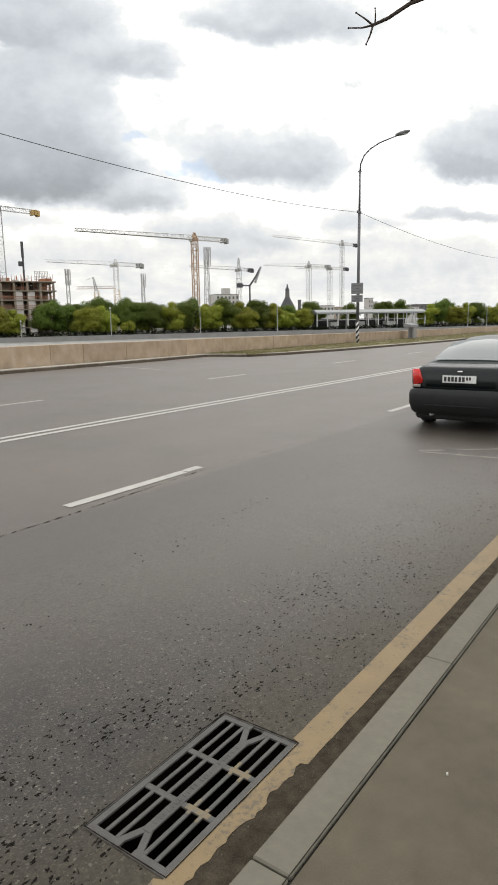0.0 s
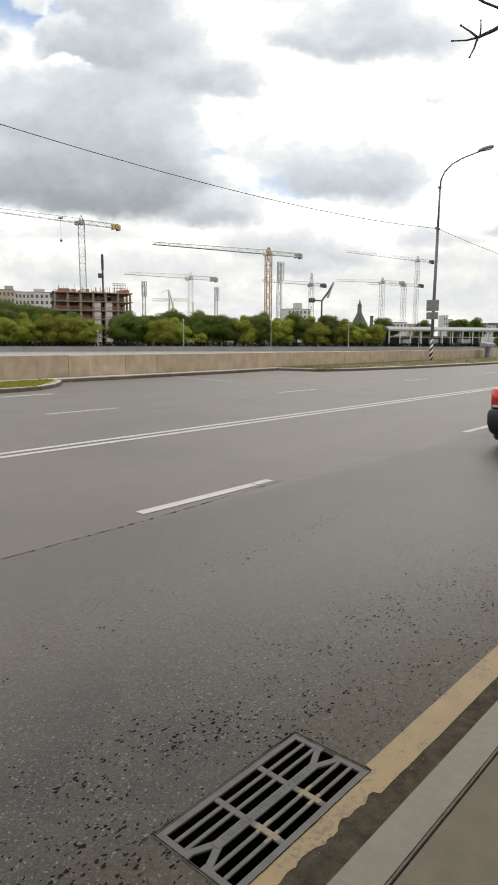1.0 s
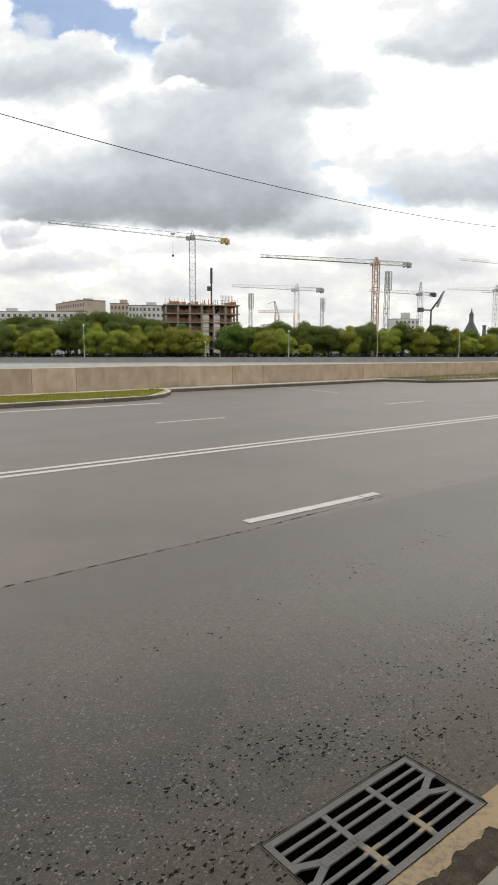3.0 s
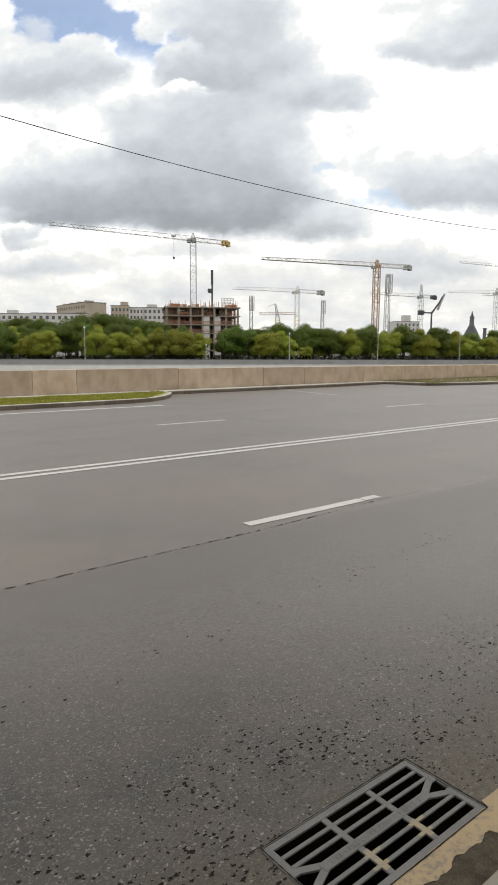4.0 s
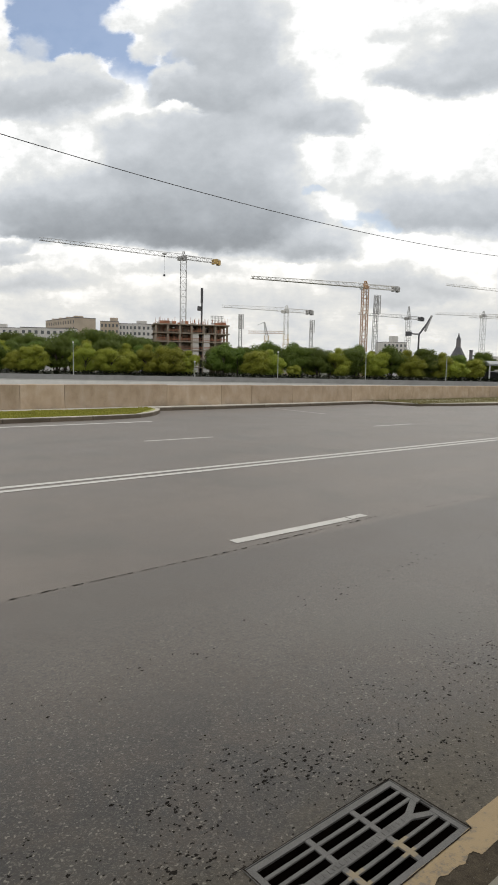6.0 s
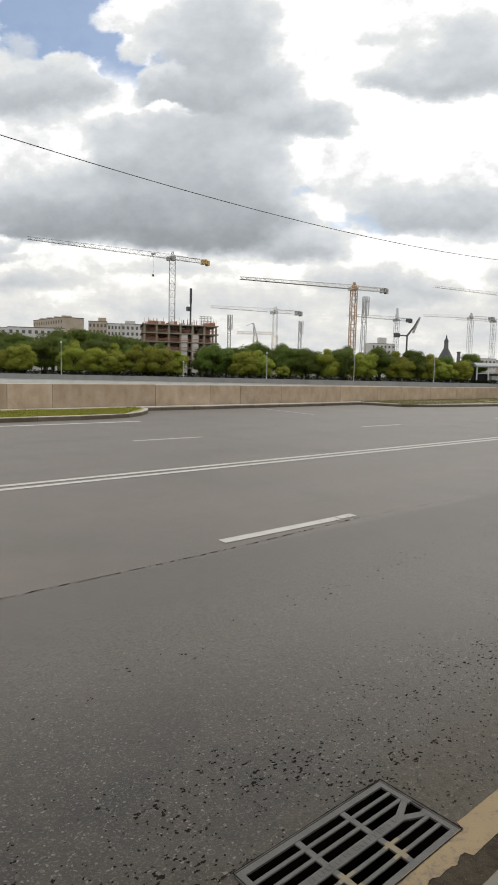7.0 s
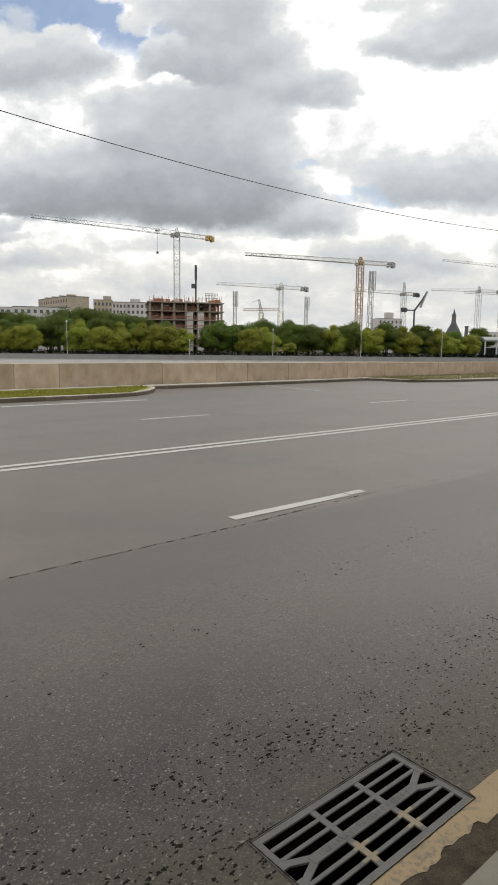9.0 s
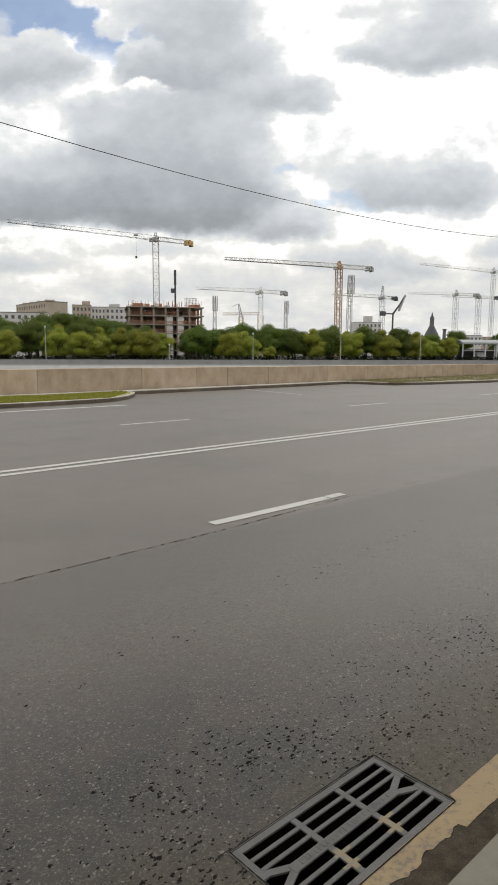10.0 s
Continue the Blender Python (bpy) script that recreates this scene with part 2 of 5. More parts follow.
def asphalt_material():
    mat, g = material("asphalt")
    p = place(g)
    x, y, z = g.put("ShaderNodeSeparateXYZ", {0: p}).outputs
    along = g.put("ShaderNodeMapping", {"Vector": p, "Scale": (0.12, 1.0, 1.0)}).outputs[0]
    big = g.noise(along, 0.9, 4)
    patch = g.noise(p, 0.7, 5, 0.6)
    grain = g.noise(p, 160.0, 3, 0.7)
    stone_d = g.voronoi(p, 95.0)
    base = g.ramp(g.m("ADD", g.m("MULTIPLY", big, 0.5), g.m("MULTIPLY", patch, 0.5)), [(0.3, (0.038, 0.034, 0.027)), (0.7, (0.060, 0.054, 0.044))])
    base = g.mix(0.8, base, g.ramp(grain, [(0.25, 0.03), (0.75, 0.62)]), "OVERLAY")
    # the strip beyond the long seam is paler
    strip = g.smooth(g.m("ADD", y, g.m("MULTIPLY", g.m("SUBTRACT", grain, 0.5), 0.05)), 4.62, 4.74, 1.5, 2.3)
    # base colour and specular both drop towards the gutter beside the grate
    drain_y = g.m("ADD", y, g.m("MULTIPLY", g.m("MAXIMUM", g.m("SUBTRACT", x, 2.0), 0.0), 0.42))
    strip = g.m("MULTIPLY", strip, g.smooth(g.m("ADD", drain_y, g.m("MULTIPLY", g.m("SUBTRACT", patch, 0.5), 1.4)), 1.5, 3.8, 0.19, 1.0))
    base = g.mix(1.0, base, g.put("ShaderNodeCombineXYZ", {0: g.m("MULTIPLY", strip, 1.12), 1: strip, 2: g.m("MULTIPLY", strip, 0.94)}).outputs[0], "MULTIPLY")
    # asphalt behind the grate darkened towards low x and y, ragged at the edge
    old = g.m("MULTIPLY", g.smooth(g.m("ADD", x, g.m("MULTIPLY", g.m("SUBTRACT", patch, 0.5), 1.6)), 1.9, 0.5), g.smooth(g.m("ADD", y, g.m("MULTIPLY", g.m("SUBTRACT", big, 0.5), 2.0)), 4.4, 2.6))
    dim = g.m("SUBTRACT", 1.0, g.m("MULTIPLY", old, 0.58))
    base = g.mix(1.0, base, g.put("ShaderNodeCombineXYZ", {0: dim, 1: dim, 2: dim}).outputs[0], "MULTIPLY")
    # worn lane edge with bare chippings near the gutter
    bare = g.m("MULTIPLY", g.smooth(g.m("ADD", y, g.m("MULTIPLY", g.m("SUBTRACT", patch, 0.5), 1.6)), 5.0, 3.3), g.smooth(g.noise(p, 1.3, 3), 0.22, 0.5, 0.5, 1.0))
    # chippings: uneven flecks in two sizes, some pale, some dark, in a warm and cool mottled binder
    skew = g.v("ADD", p, g.v("MULTIPLY", g.noise(p, 30.0, 3, 0.6, True), (0.05, 0.03, 0)))
    fleck = g.smooth(g.noise(skew, 62.0, 3, 0.75), 0.55, 0.68)
    speck = g.smooth(g.noise(skew, 105.0, 2, 0.7), 0.57, 0.68)
    shard = g.m("MULTIPLY", g.smooth(g.put("ShaderNodeSeparateColor", {0: g.voronoi(skew, 70.0, out="Color")}).outputs[0], 0.78, 0.95), g.smooth(g.voronoi(skew, 70.0), 0.46, 0.24))
    shade = g.smooth(g.noise(skew, 48.0, 3, 0.7), 0.49, 0.39)
    warm = g.smooth(g.noise(p, 2.4, 5, 0.65, distortion=0.8), 0.40, 0.62)
    base = g.mix(g.m("MULTIPLY", warm, g.smooth(y, 6.0, 3.0, 0.16, 0.45)), base, (0.046, 0.033, 0.0215))
    base = g.mix(g.m("MULTIPLY", g.m("MULTIPLY", shade, bare), 0.7), base, (0.016, 0.014, 0.011))
    chip = g.m("MAXIMUM", g.m("MAXIMUM", g.m("MULTIPLY", fleck, 0.42), g.m("MULTIPLY", speck, 0.6)), shard)
    base = g.mix(g.m("MULTIPLY", g.m("MULTIPLY", chip, bare), g.smooth(y, 4.8, 2.6, 0.24, 0.68)), base, (0.18, 0.165, 0.135))
    # brown silt by the kerb
    silt = g.m("MULTIPLY", g.smooth(g.m("ADD", y, g.m("MULTIPLY", g.m("SUBTRACT", g.noise(p, 2.2, 5), 0.5), 1.3)), 2.1, 1.3), 0.5)
    base = g.mix(silt, base, g.ramp(g.noise(p, 26.0, 4, 0.7), [(0.3, (0.055, 0.046, 0.032)), (0.7, (0.125, 0.108, 0.078))]))
    dust = g.m("MULTIPLY", g.smooth(g.noise(p, 0.55, 4, 0.6), 0.5, 0.68), 0.45)
    base = g.mix(dust, base, (0.052, 0.046, 0.034))
    # pits where chippings broke out
    rough_p = g.v("ADD", g.v("MULTIPLY", p, (1.0, 1.35, 1.0)), g.v("MULTIPLY", g.noise(p, 60.0, 3, 0.6, True), (0.055, 0.035, 0)))
    pit_v = g.voronoi(rough_p, 42.0)
    pit_c = g.put("ShaderNodeSeparateColor", {0: g.voronoi(rough_p, 42.0, out="Color")}).outputs[1]
    near = g.m("MULTIPLY", g.m("MULTIPLY", g.smooth(y, 2.75, 1.75), g.smooth(y, 1.35, 1.75, 0.35, 1.0)), g.m("MULTIPLY", g.smooth(g.noise(p, 2.6, 5, 0.65), 0.43, 0.62), g.smooth(x, 6.0, 2.6, 0.4, 1.0)))
    line_y = g.m("ADD", y, g.m("ADD", g.m("MULTIPLY", x, -0.10), g.m("MULTIPLY", g.m("SUBTRACT", patch, 0.5), 0.8)))
    near = g.m("MAXIMUM", near, g.m("MULTIPLY", g.smooth(g.m("ABSOLUTE", g.m("SUBTRACT", line_y, 3.0)), 0.30, 0.05), 0.24))
    pit = g.m("MULTIPLY", g.smooth(pit_v, 0.46, 0.36), g.m("GREATER_THAN", g.m("ADD", g.m("MULTIPLY", near, 0.40), pit_c), 1.06))
    base = g.mix(g.m("MULTIPLY", pit, 0.93), base, (0.012, 0.011, 0.010))
    small_v = g.voronoi(g.v("ADD", p, g.v("MULTIPLY", g.noise(p, 120.0, 2, 0.5, True), (0.02, 0.012, 0))), 75.0)
    small_c = g.put("ShaderNodeSeparateColor", {0: g.voronoi(g.v("ADD", p, g.v("MULTIPLY", g.noise(p, 120.0, 2, 0.5, True), (0.02, 0.012, 0))), 75.0, out="Color")}).outputs[1]
    pit2 = g.m("MULTIPLY", g.smooth(small_v, 0.42, 0.30), g.m("GREATER_THAN", g.m("ADD", g.m("MULTIPLY", g.smooth(y, 3.4, 1.7), 0.155), small_c), 1.065))
    base = g.mix(g.m("MULTIPLY", pit2, 0.9), base, (0.014, 0.013, 0.011))
    pit = g.m("MAXIMUM", pit, pit2)
    h = g.m("ADD", g.m("MULTIPLY", grain, 0.5), g.m("MULTIPLY", g.m("SUBTRACT", 1.0, stone_d), 0.4))
    h = g.m("SUBTRACT", h, g.m("MULTIPLY", pit, 2.5))
    rough = g.m("ADD", 0.46, g.m("ADD", g.m("MULTIPLY", patch, 0.14), pit))
    finish(g, base, rough, h, 0.0025, 0.0, g.m("MULTIPLY", g.m("SUBTRACT", 1.0, pit), g.m("SUBTRACT", g.smooth(drain_y, 1.4, 4.4, 0.36, 0.72), g.m("MULTIPLY", silt, 0.45))))
    return mat


def paint_material(name, color, under, wear):
    mat, g = material(name)
    p = place(g)
    n = g.m("ADD", g.m("MULTIPLY", g.noise(p, 3.0, 5, 0.65), 0.5), g.m("MULTIPLY", g.noise(p, 45.0, 5, 0.7), 0.5))
    col = g.ramp(g.noise(p, 6.0, 5), [(0.3, tuple(c * 0.82 for c in color)), (0.7, color)])
    col = g.mix(g.smooth(n, wear, wear - 0.08), col, under)
    finish(g, col, 0.6, g.noise(p, 150.0, 3), 0.002)
    return mat


def wall_material():
    mat, g = material("wall_granite")
    p = place(g)
    z = g.put("ShaderNodeSeparateXYZ", {0: p}).outputs[2]
    drip = g.noise(g.put("ShaderNodeMapping", {"Vector": p, "Scale": (1.0, 1.0, 0.6)}).outputs[0], 2.6, 5, 0.6)
    col = g.ramp(drip, [(0.25, (0.26, 0.19, 0.12)), (0.5, (0.35, 0.265, 0.18)), (0.75, (0.42, 0.34, 0.26))])
    col = g.mix(0.35, col, g.ramp(g.noise(p, 70, 3, 0.7), [(0.3, 0.2), (0.7, 0.75)]), "OVERLAY")
    damp = g.m("MULTIPLY", g.smooth(g.m("ADD", z, g.m("MULTIPLY", g.noise(p, 1.2, 4), 0.9)), 0.95, 0.45), g.smooth(g.noise(p, 0.8, 3), 0.4, 0.6))
    col = g.mix(g.m("MULTIPLY", damp, 0.6), col, (0.16, 0.13, 0.10))
    r = g.put("ShaderNodeObjectInfo").outputs["Random"]
    k = g.m("ADD", 0.88, g.m("MULTIPLY", r, 0.22))
    col = g.mix(1.0, col, g.put("ShaderNodeCombineXYZ", {0: k, 1: k, 2: k}).outputs[0], "MULTIPLY")
    finish(g, col, 0.75, g.noise(p, 40, 4), 0.006)
    return mat


def leaf_material(name, a, b, c):
    mat, g = material(name)
    r = g.put("ShaderNodeNewGeometry").outputs["Random Per Island"]
    o = g.put("ShaderNodeObjectInfo").outputs["Random"]
    col = g.ramp(r, [(0.0, a), (0.55, b), (1.0, c)])
    hue = g.put("ShaderNodeHueSaturation", {"Hue": g.m("ADD", 0.488, g.m("MULTIPLY", o, 0.028)), "Saturation": 1.0, "Value": g.m("ADD", 0.66, g.m("MULTIPLY", o, 0.42)), "Color": col}).outputs[0]
    d = g.put("ShaderNodeBsdfPrincipled", {"Base Color": hue, "Roughness": 0.6, "Specular IOR Level": 0.25})
    t = g.put("ShaderNodeBsdfTranslucent", {"Color": hue})
    s = g.put("ShaderNodeMixShader", {0: 0.4, 1: d.outputs[0], 2: t.outputs[0]})
    g.put("ShaderNodeOutputMaterial", {"Surface": s.outputs[0]})
    return mat


def glass_material(name, color, rough=0.05, spec=0.5):
    mat, g = material(name)
    finish(g, color, rough, None, 0.0, 0.0, spec)
    return mat


def water_material():
    mat, g = material("river_water")
    p = place(g)
    finish(g, (0.03, 0.04, 0.035), 0.12, g.noise(p, 0.8, 5, 0.6), 0.12, 0.0, 0.5)
    return mat


def stripes_material():
    """Slanting black bands on white, on the foot of the mast."""
    mat, g = material("striped_paint")
    p = place(g)
    x, y, z = g.put("ShaderNodeSeparateXYZ", {0: p}).outputs
    s = g.m("ADD", z, g.m("MULTIPLY", g.m("SUBTRACT", y, x), 0.9))
    f = g.m("GREATER_THAN", g.m("FRACT", g.m("MULTIPLY", s, 2.6)), 0.45)
    col = g.mix(f, (0.62, 0.61, 0.58), (0.02, 0.02, 0.022))
    col = g.mix(0.3, col, g.ramp(g.noise(p, 12, 4), [(0.3, 0.25), (0.7, 0.7)]), "OVERLAY")
    finish(g, col, 0.6)
    return mat


def sidewalk_material():
    mat, g = material("sidewalk_asphalt")
    p = place(g)
    n = g.m("ADD", g.m("MULTIPLY", g.noise(p, 1.1, 6, 0.62, distortion=0.6), 0.65), g.m("MULTIPLY", g.noise(p, 7.0, 5, 0.6), 0.35))
    col = g.ramp(n, [(0.3, (0.064, 0.053, 0.037)), (0.52, (0.098, 0.084, 0.058)), (0.72, (0.13, 0.112, 0.078))])
    col = g.mix(0.25, col, g.ramp(g.noise(p, 220, 3, 0.7), [(0.3, 0.2), (0.7, 0.75)]), "OVERLAY")
    finish(g, col, 0.8, g.noise(p, 180, 3), 0.003, 0.0, 0.3)
    return mat


def kerb_material(name, top, side):
    """Granite, pale on top, with the face's shade coloured into its lower half."""
    mat, g = material(name)
    geo = g.put("ShaderNodeNewGeometry")
    p = geo.outputs["Position"]
    up = g.put("ShaderNodeSeparateXYZ", {0: p}).outputs[2]
    n = g.m("ADD", g.m("MULTIPLY", g.noise(p, 2.5, 5), 0.6), g.m("MULTIPLY", g.noise(p, 28.0, 4), 0.4))
    top_tone = g.ramp(n, [(0.3, tuple(c * 0.8 for c in top)), (0.7, top)])
    shaded_tone = g.ramp(n, [(0.3, tuple(c * 0.6 for c in side)), (0.7, side)])
    col = g.mix(g.smooth(g.m("ADD", up, g.m("MULTIPLY", g.m("SUBTRACT", n, 0.5), 0.05)), 0.195, 0.235), shaded_tone, top_tone)
    k = g.m("ADD", 0.9, g.m("MULTIPLY", g.put("ShaderNodeObjectInfo").outputs["Random"], 0.2))
    col = g.mix(1.0, col, g.put("ShaderNodeCombineXYZ", {0: k, 1: k, 2: k}).outputs[0], "MULTIPLY")
    finish(g, col, 0.85, g.noise(p, 50, 3), 0.004, 0.0, 0.3)
    return mat


ASPHALT = asphalt_material()
SIDEWALK = sidewalk_material()
WALL = wall_material()
WHITE_PAINT = paint_material("white_road_paint", (0.44, 0.425, 0.39), (0.14, 0.13, 0.12), 0.41)
YELLOW_PAINT = paint_material("yellow_road_paint", (0.215, 0.150, 0.068), (0.11, 0.085, 0.052), 0.48)
OLD_PAINT = paint_material("faded_road_paint", (0.22, 0.205, 0.18), (0.075, 0.07, 0.065), 0.5)
GRATE_PAINT = paint_material("yellow_paint_on_iron", (0.165, 0.128, 0.07), (0.10, 0.095, 0.085), 0.51)
KERB = plain("kerb_granite", (0.145, 0.134, 0.104), 0.85, 2.5, 0.14, piece=0.06, spec=0.3)
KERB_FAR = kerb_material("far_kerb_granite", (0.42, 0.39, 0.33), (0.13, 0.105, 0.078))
GUTTER = plain("gutter_dirt", (0.060, 0.049, 0.035), 0.95, 14.0, 0.65, depth=0.01, spec=0.1)
JOINT = plain("joint_dirt", (0.03, 0.027, 0.023), 0.95, 20.0, 0.4, spec=0.1)
CRACK = plain("crack", (0.018, 0.015, 0.012), 0.95, 20.0, 0.4, spec=0.05)
IRON = plain("cast_iron", (0.082, 0.078, 0.072), 0.6, 14.0, 0.25, metal=0.25, depth=0.003)
# the shaft's deep shade is put into this near-black concrete colour
PIT = plain("gully_in_shade", (0.008, 0.005, 0.0035), 0.95, 10.0, 0.5, spec=0.05)
GRASS_SOIL = plain("grass_soil", (0.21, 0.21, 0.05), 0.95, 1.8, 0.4, depth=0.02)
DRY_SOIL = plain("dry_verge", (0.21, 0.19, 0.11), 0.95, 1.4, 0.35, depth=0.02)
FAR_SOIL = plain("far_ground", (0.055, 0.055, 0.035), 0.95, 0.2, 0.3)
FAR_WALL = plain("quay_granite", (0.25, 0.245, 0.235), 0.8, 0.5, 0.2, piece=0.05)
REVETMENT = plain("quay_slope_concrete", (0.46, 0.45, 0.42), 0.85, 0.4, 0.15)
POLE = plain("weathered_steel", (0.13, 0.13, 0.135), 0.5, 6.0, 0.25, metal=0.4)
SIGN_BACK = plain("sign_back", (0.20, 0.20, 0.205), 0.55, 5.0, 0.15, metal=0.3)
WIRE = plain("black_cable", (0.03, 0.03, 0.032), 0.6, 8.0, 0.2)
BARK = plain("bark", (0.06, 0.045, 0.035), 0.9, 12.0, 0.35)
LAMP_WHITE = plain("far_post_white", (0.42, 0.43, 0.40), 0.6, 2.0, 0.15)
CRANE_WHITE = plain("crane_white", (0.62, 0.61, 0.58), 0.6, 0.6, 0.2)
CRANE_TAN = plain("crane_tan", (0.40, 0.25, 0.145), 0.6, 0.6, 0.2)
CRANE_YELLOW = plain("crane_yellow", (0.46, 0.31, 0.11), 0.6, 0.6, 0.2)
CRANE_GREY = plain("crane_grey", (0.34, 0.335, 0.325), 0.6, 0.6, 0.2)
CRANE_DARK = plain("crane_dark", (0.06, 0.06, 0.065), 0.6, 0.6, 0.2)
CONCRETE = plain("raw_concrete", (0.27, 0.225, 0.175), 0.9, 0.5, 0.22, piece=0.06)
FORMWORK = plain("orange_formwork", (0.34, 0.15, 0.085), 0.8, 1.5, 0.35, piece=0.15)
BRICKWORK = plain("pale_brick", (0.40, 0.335, 0.26), 0.9, 0.4, 0.15)
PANELWORK = plain("pale_panels", (0.53, 0.51, 0.48), 0.9, 0.4, 0.15)
ROOFING = plain("dark_roofing", (0.14, 0.13, 0.13), 0.9, 0.5, 0.2)
PANE = glass_material("dark_pane", (0.10, 0.105, 0.11), 0.15)
CANOPY = plain("grey_metal_roof", (0.30, 0.31, 0.305), 0.7, 0.5, 0.15, metal=0.0)
CANOPY_POST = plain("white_steel", (0.62, 0.62, 0.60), 0.5, 1.0, 0.1)
DARK_INSIDE = plain("dark_interior", (0.05, 0.05, 0.05), 0.8, 1.0, 0.3)
STRIPES = stripes_material()
WATER = water_material()
LEAF = leaf_material("willow_leaf", (0.285, 0.305, 0.036), (0.32, 0.34, 0.042), (0.35, 0.37, 0.05))
LEAF_DARK = leaf_material("dark_leaf", (0.115, 0.16, 0.024), (0.13, 0.18, 0.026), (0.15, 0.20, 0.032))
# near black: carries the shade under the far trees in its colour
SHADE_STRIP = leaf_material("shade_strip_leaf", (0.006, 0.009, 0.004), (0.012, 0.016, 0.006), (0.02, 0.028, 0.01))
BLADE = leaf_material("grass_blade", (0.25, 0.26, 0.04), (0.33, 0.335, 0.055), (0.41, 0.39, 0.09))
BLADE_DRY = leaf_material("dry_grass_blade", (0.17, 0.165, 0.06), (0.25, 0.23, 0.10), (0.33, 0.29, 0.15))
CAR_PAINT = plain("black_car_paint", (0.006, 0.008, 0.009), 0.25, 4.0, 0.3, depth=0.0, spec=0.35)
# body black raised in colour for the sky reflected on the roof
CAR_ROOF = plain("sky_toned_roof_paint", (0.035, 0.042, 0.04), 0.3, 4.0, 0.2, depth=0.0, spec=0.5)
BUMPER = plain("black_bumper", (0.011, 0.012, 0.012), 0.5, 10.0, 0.3, depth=0.001, spec=0.3)
CAR_GLASS = glass_material("car_glass", (0.08, 0.10, 0.105), 0.06, 0.3)
RUBBER = plain("rubber", (0.014, 0.014, 0.014), 0.8, 30.0, 0.3)
RIM = plain("alloy", (0.35, 0.35, 0.36), 0.35, 8.0, 0.15, metal=0.8)
TAIL_RED = plain("red_lens", (0.55, 0.02, 0.015), 0.12, 20.0, 0.2, depth=0.0)
LENS_CLEAR = plain("clear_lens", (0.32, 0.27, 0.24), 0.15, 20.0, 0.2, depth=0.0)
PLATE = plain("white_plate", (0.70, 0.70, 0.68), 0.4, 20.0, 0.1, depth=0.0)
INK = plain("black_print", (0.02, 0.02, 0.02), 0.5, 20.0, 0.1, depth=0.0)
CHROME = plain("chrome", (0.6, 0.6, 0.6), 0.15, 10.0, 0.1, metal=1.0, depth=0.0)
LITTER = plain("litter_paper", (0.60, 0.58, 0.52), 0.8, 40.0, 0.2)
CAR_SILVER = plain("pale_car_paint", (0.45, 0.45, 0.45), 0.35, 2.0, 0.2)


# ---- mesh helpers ----
def thing(name, label="", category="", group="", kind="", at=(0, 0, 0), rz=0):
    ob = new(name)
    ob.matrix_world = pose(*at, 0, 0, rz)
    return tagged(ob, label, category, group, kind)


def mesh_of(name, bm, mat, smooth=False):
    me = bpy.data.meshes.new(name)
    bm.to_mesh(me)
    bm.free()
    for one in mat if isinstance(mat, (list, tuple)) else (mat,):
        me.materials.append(one)
    if smooth:
        me.polygons.foreach_set("use_smooth", [True] * len(me.polygons))
    return me


def part(name, bm, mat, parent=None, label="", smooth=False):
    me = bm if isinstance(bm, bpy.types.Mesh) else mesh_of(name, bm, mat, smooth)
    ob = new(name, me)
    ob.parent = parent
    return tagged(ob, label)


def box(bm, x0, x1, y0, y1, z0, z1, bevel=0.0):
    vs = [bm.verts.new((x, y, z)) for z in (z0, z1) for y in (y0, y1) for x in (x0, x1)]
    fs = [bm.faces.new([vs[i] for i in f]) for f in ((0, 2, 3, 1), (4, 5, 7, 6), (0, 1, 5, 4), (2, 6, 7, 3), (0, 4, 6, 2), (1, 3, 7, 5))]
    if bevel:
        bmesh.ops.bevel(bm, geom=list({e for f in fs for e in f.edges}), offset=bevel, segments=1, affect="EDGES")
    return bm


def solid(x0, x1, y0, y1, z0, z1, bevel=0.0):
    return box(bmesh.new(), x0, x1, y0, y1, z0, z1, bevel)


def beam(bm, a, b, r, r2=None, sides=4):
    """A straight tapered bar from a to b."""
    a, b = Vector(a), Vector(b)
    r2 = r if r2 is None else r2
    d = (b - a).normalized()
    side = d.cross((0, 0, 1) if abs(d.z) < 0.9 else (1, 0, 0)).normalized()
    up = side.cross(d)
    rings = []
    for p, rad in ((a, r), (b, r2)):
        rings.append([bm.verts.new(p + (side * math.cos(w) + up * math.sin(w)) * rad) for w in (math.tau * (i + 0.5) / sides for i in range(sides))])
    for i in range(sides):
        j = (i + 1) % sides
        bm.faces.new((rings[0][i], rings[0][j], rings[1][j], rings[1][i]))
    bm.faces.new(rings[0][::-1])
    bm.faces.new(rings[1])
    return bm


def tube(bm, pts, radii, sides=8):
    """A bent tapered tube through pts."""
    pts = [Vector(p) for p in pts]
    rings = []
    for i, (p, r) in enumerate(zip(pts, radii)):
        d = (pts[min(i + 1, len(pts) - 1)] - pts[max(i - 1, 0)]).normalized()
        side = d.cross((0.03, 0.02, 1) if abs(d.z) < 0.95 else (1, 0.1, 0)).normalized()
        up = side.cross(d)
        rings.append([bm.verts.new(p + (side * math.cos(w) + up * math.sin(w)) * r) for w in (math.tau * k / sides for k in range(sides))])
    for a, b in zip(rings, rings[1:]):
        for k in range(sides):
            j = (k + 1) % sides
            bm.faces.new((a[k], a[j], b[j], b[k]))
    bm.faces.new(rings[0][::-1])
    bm.faces.new(rings[-1])
    return bm


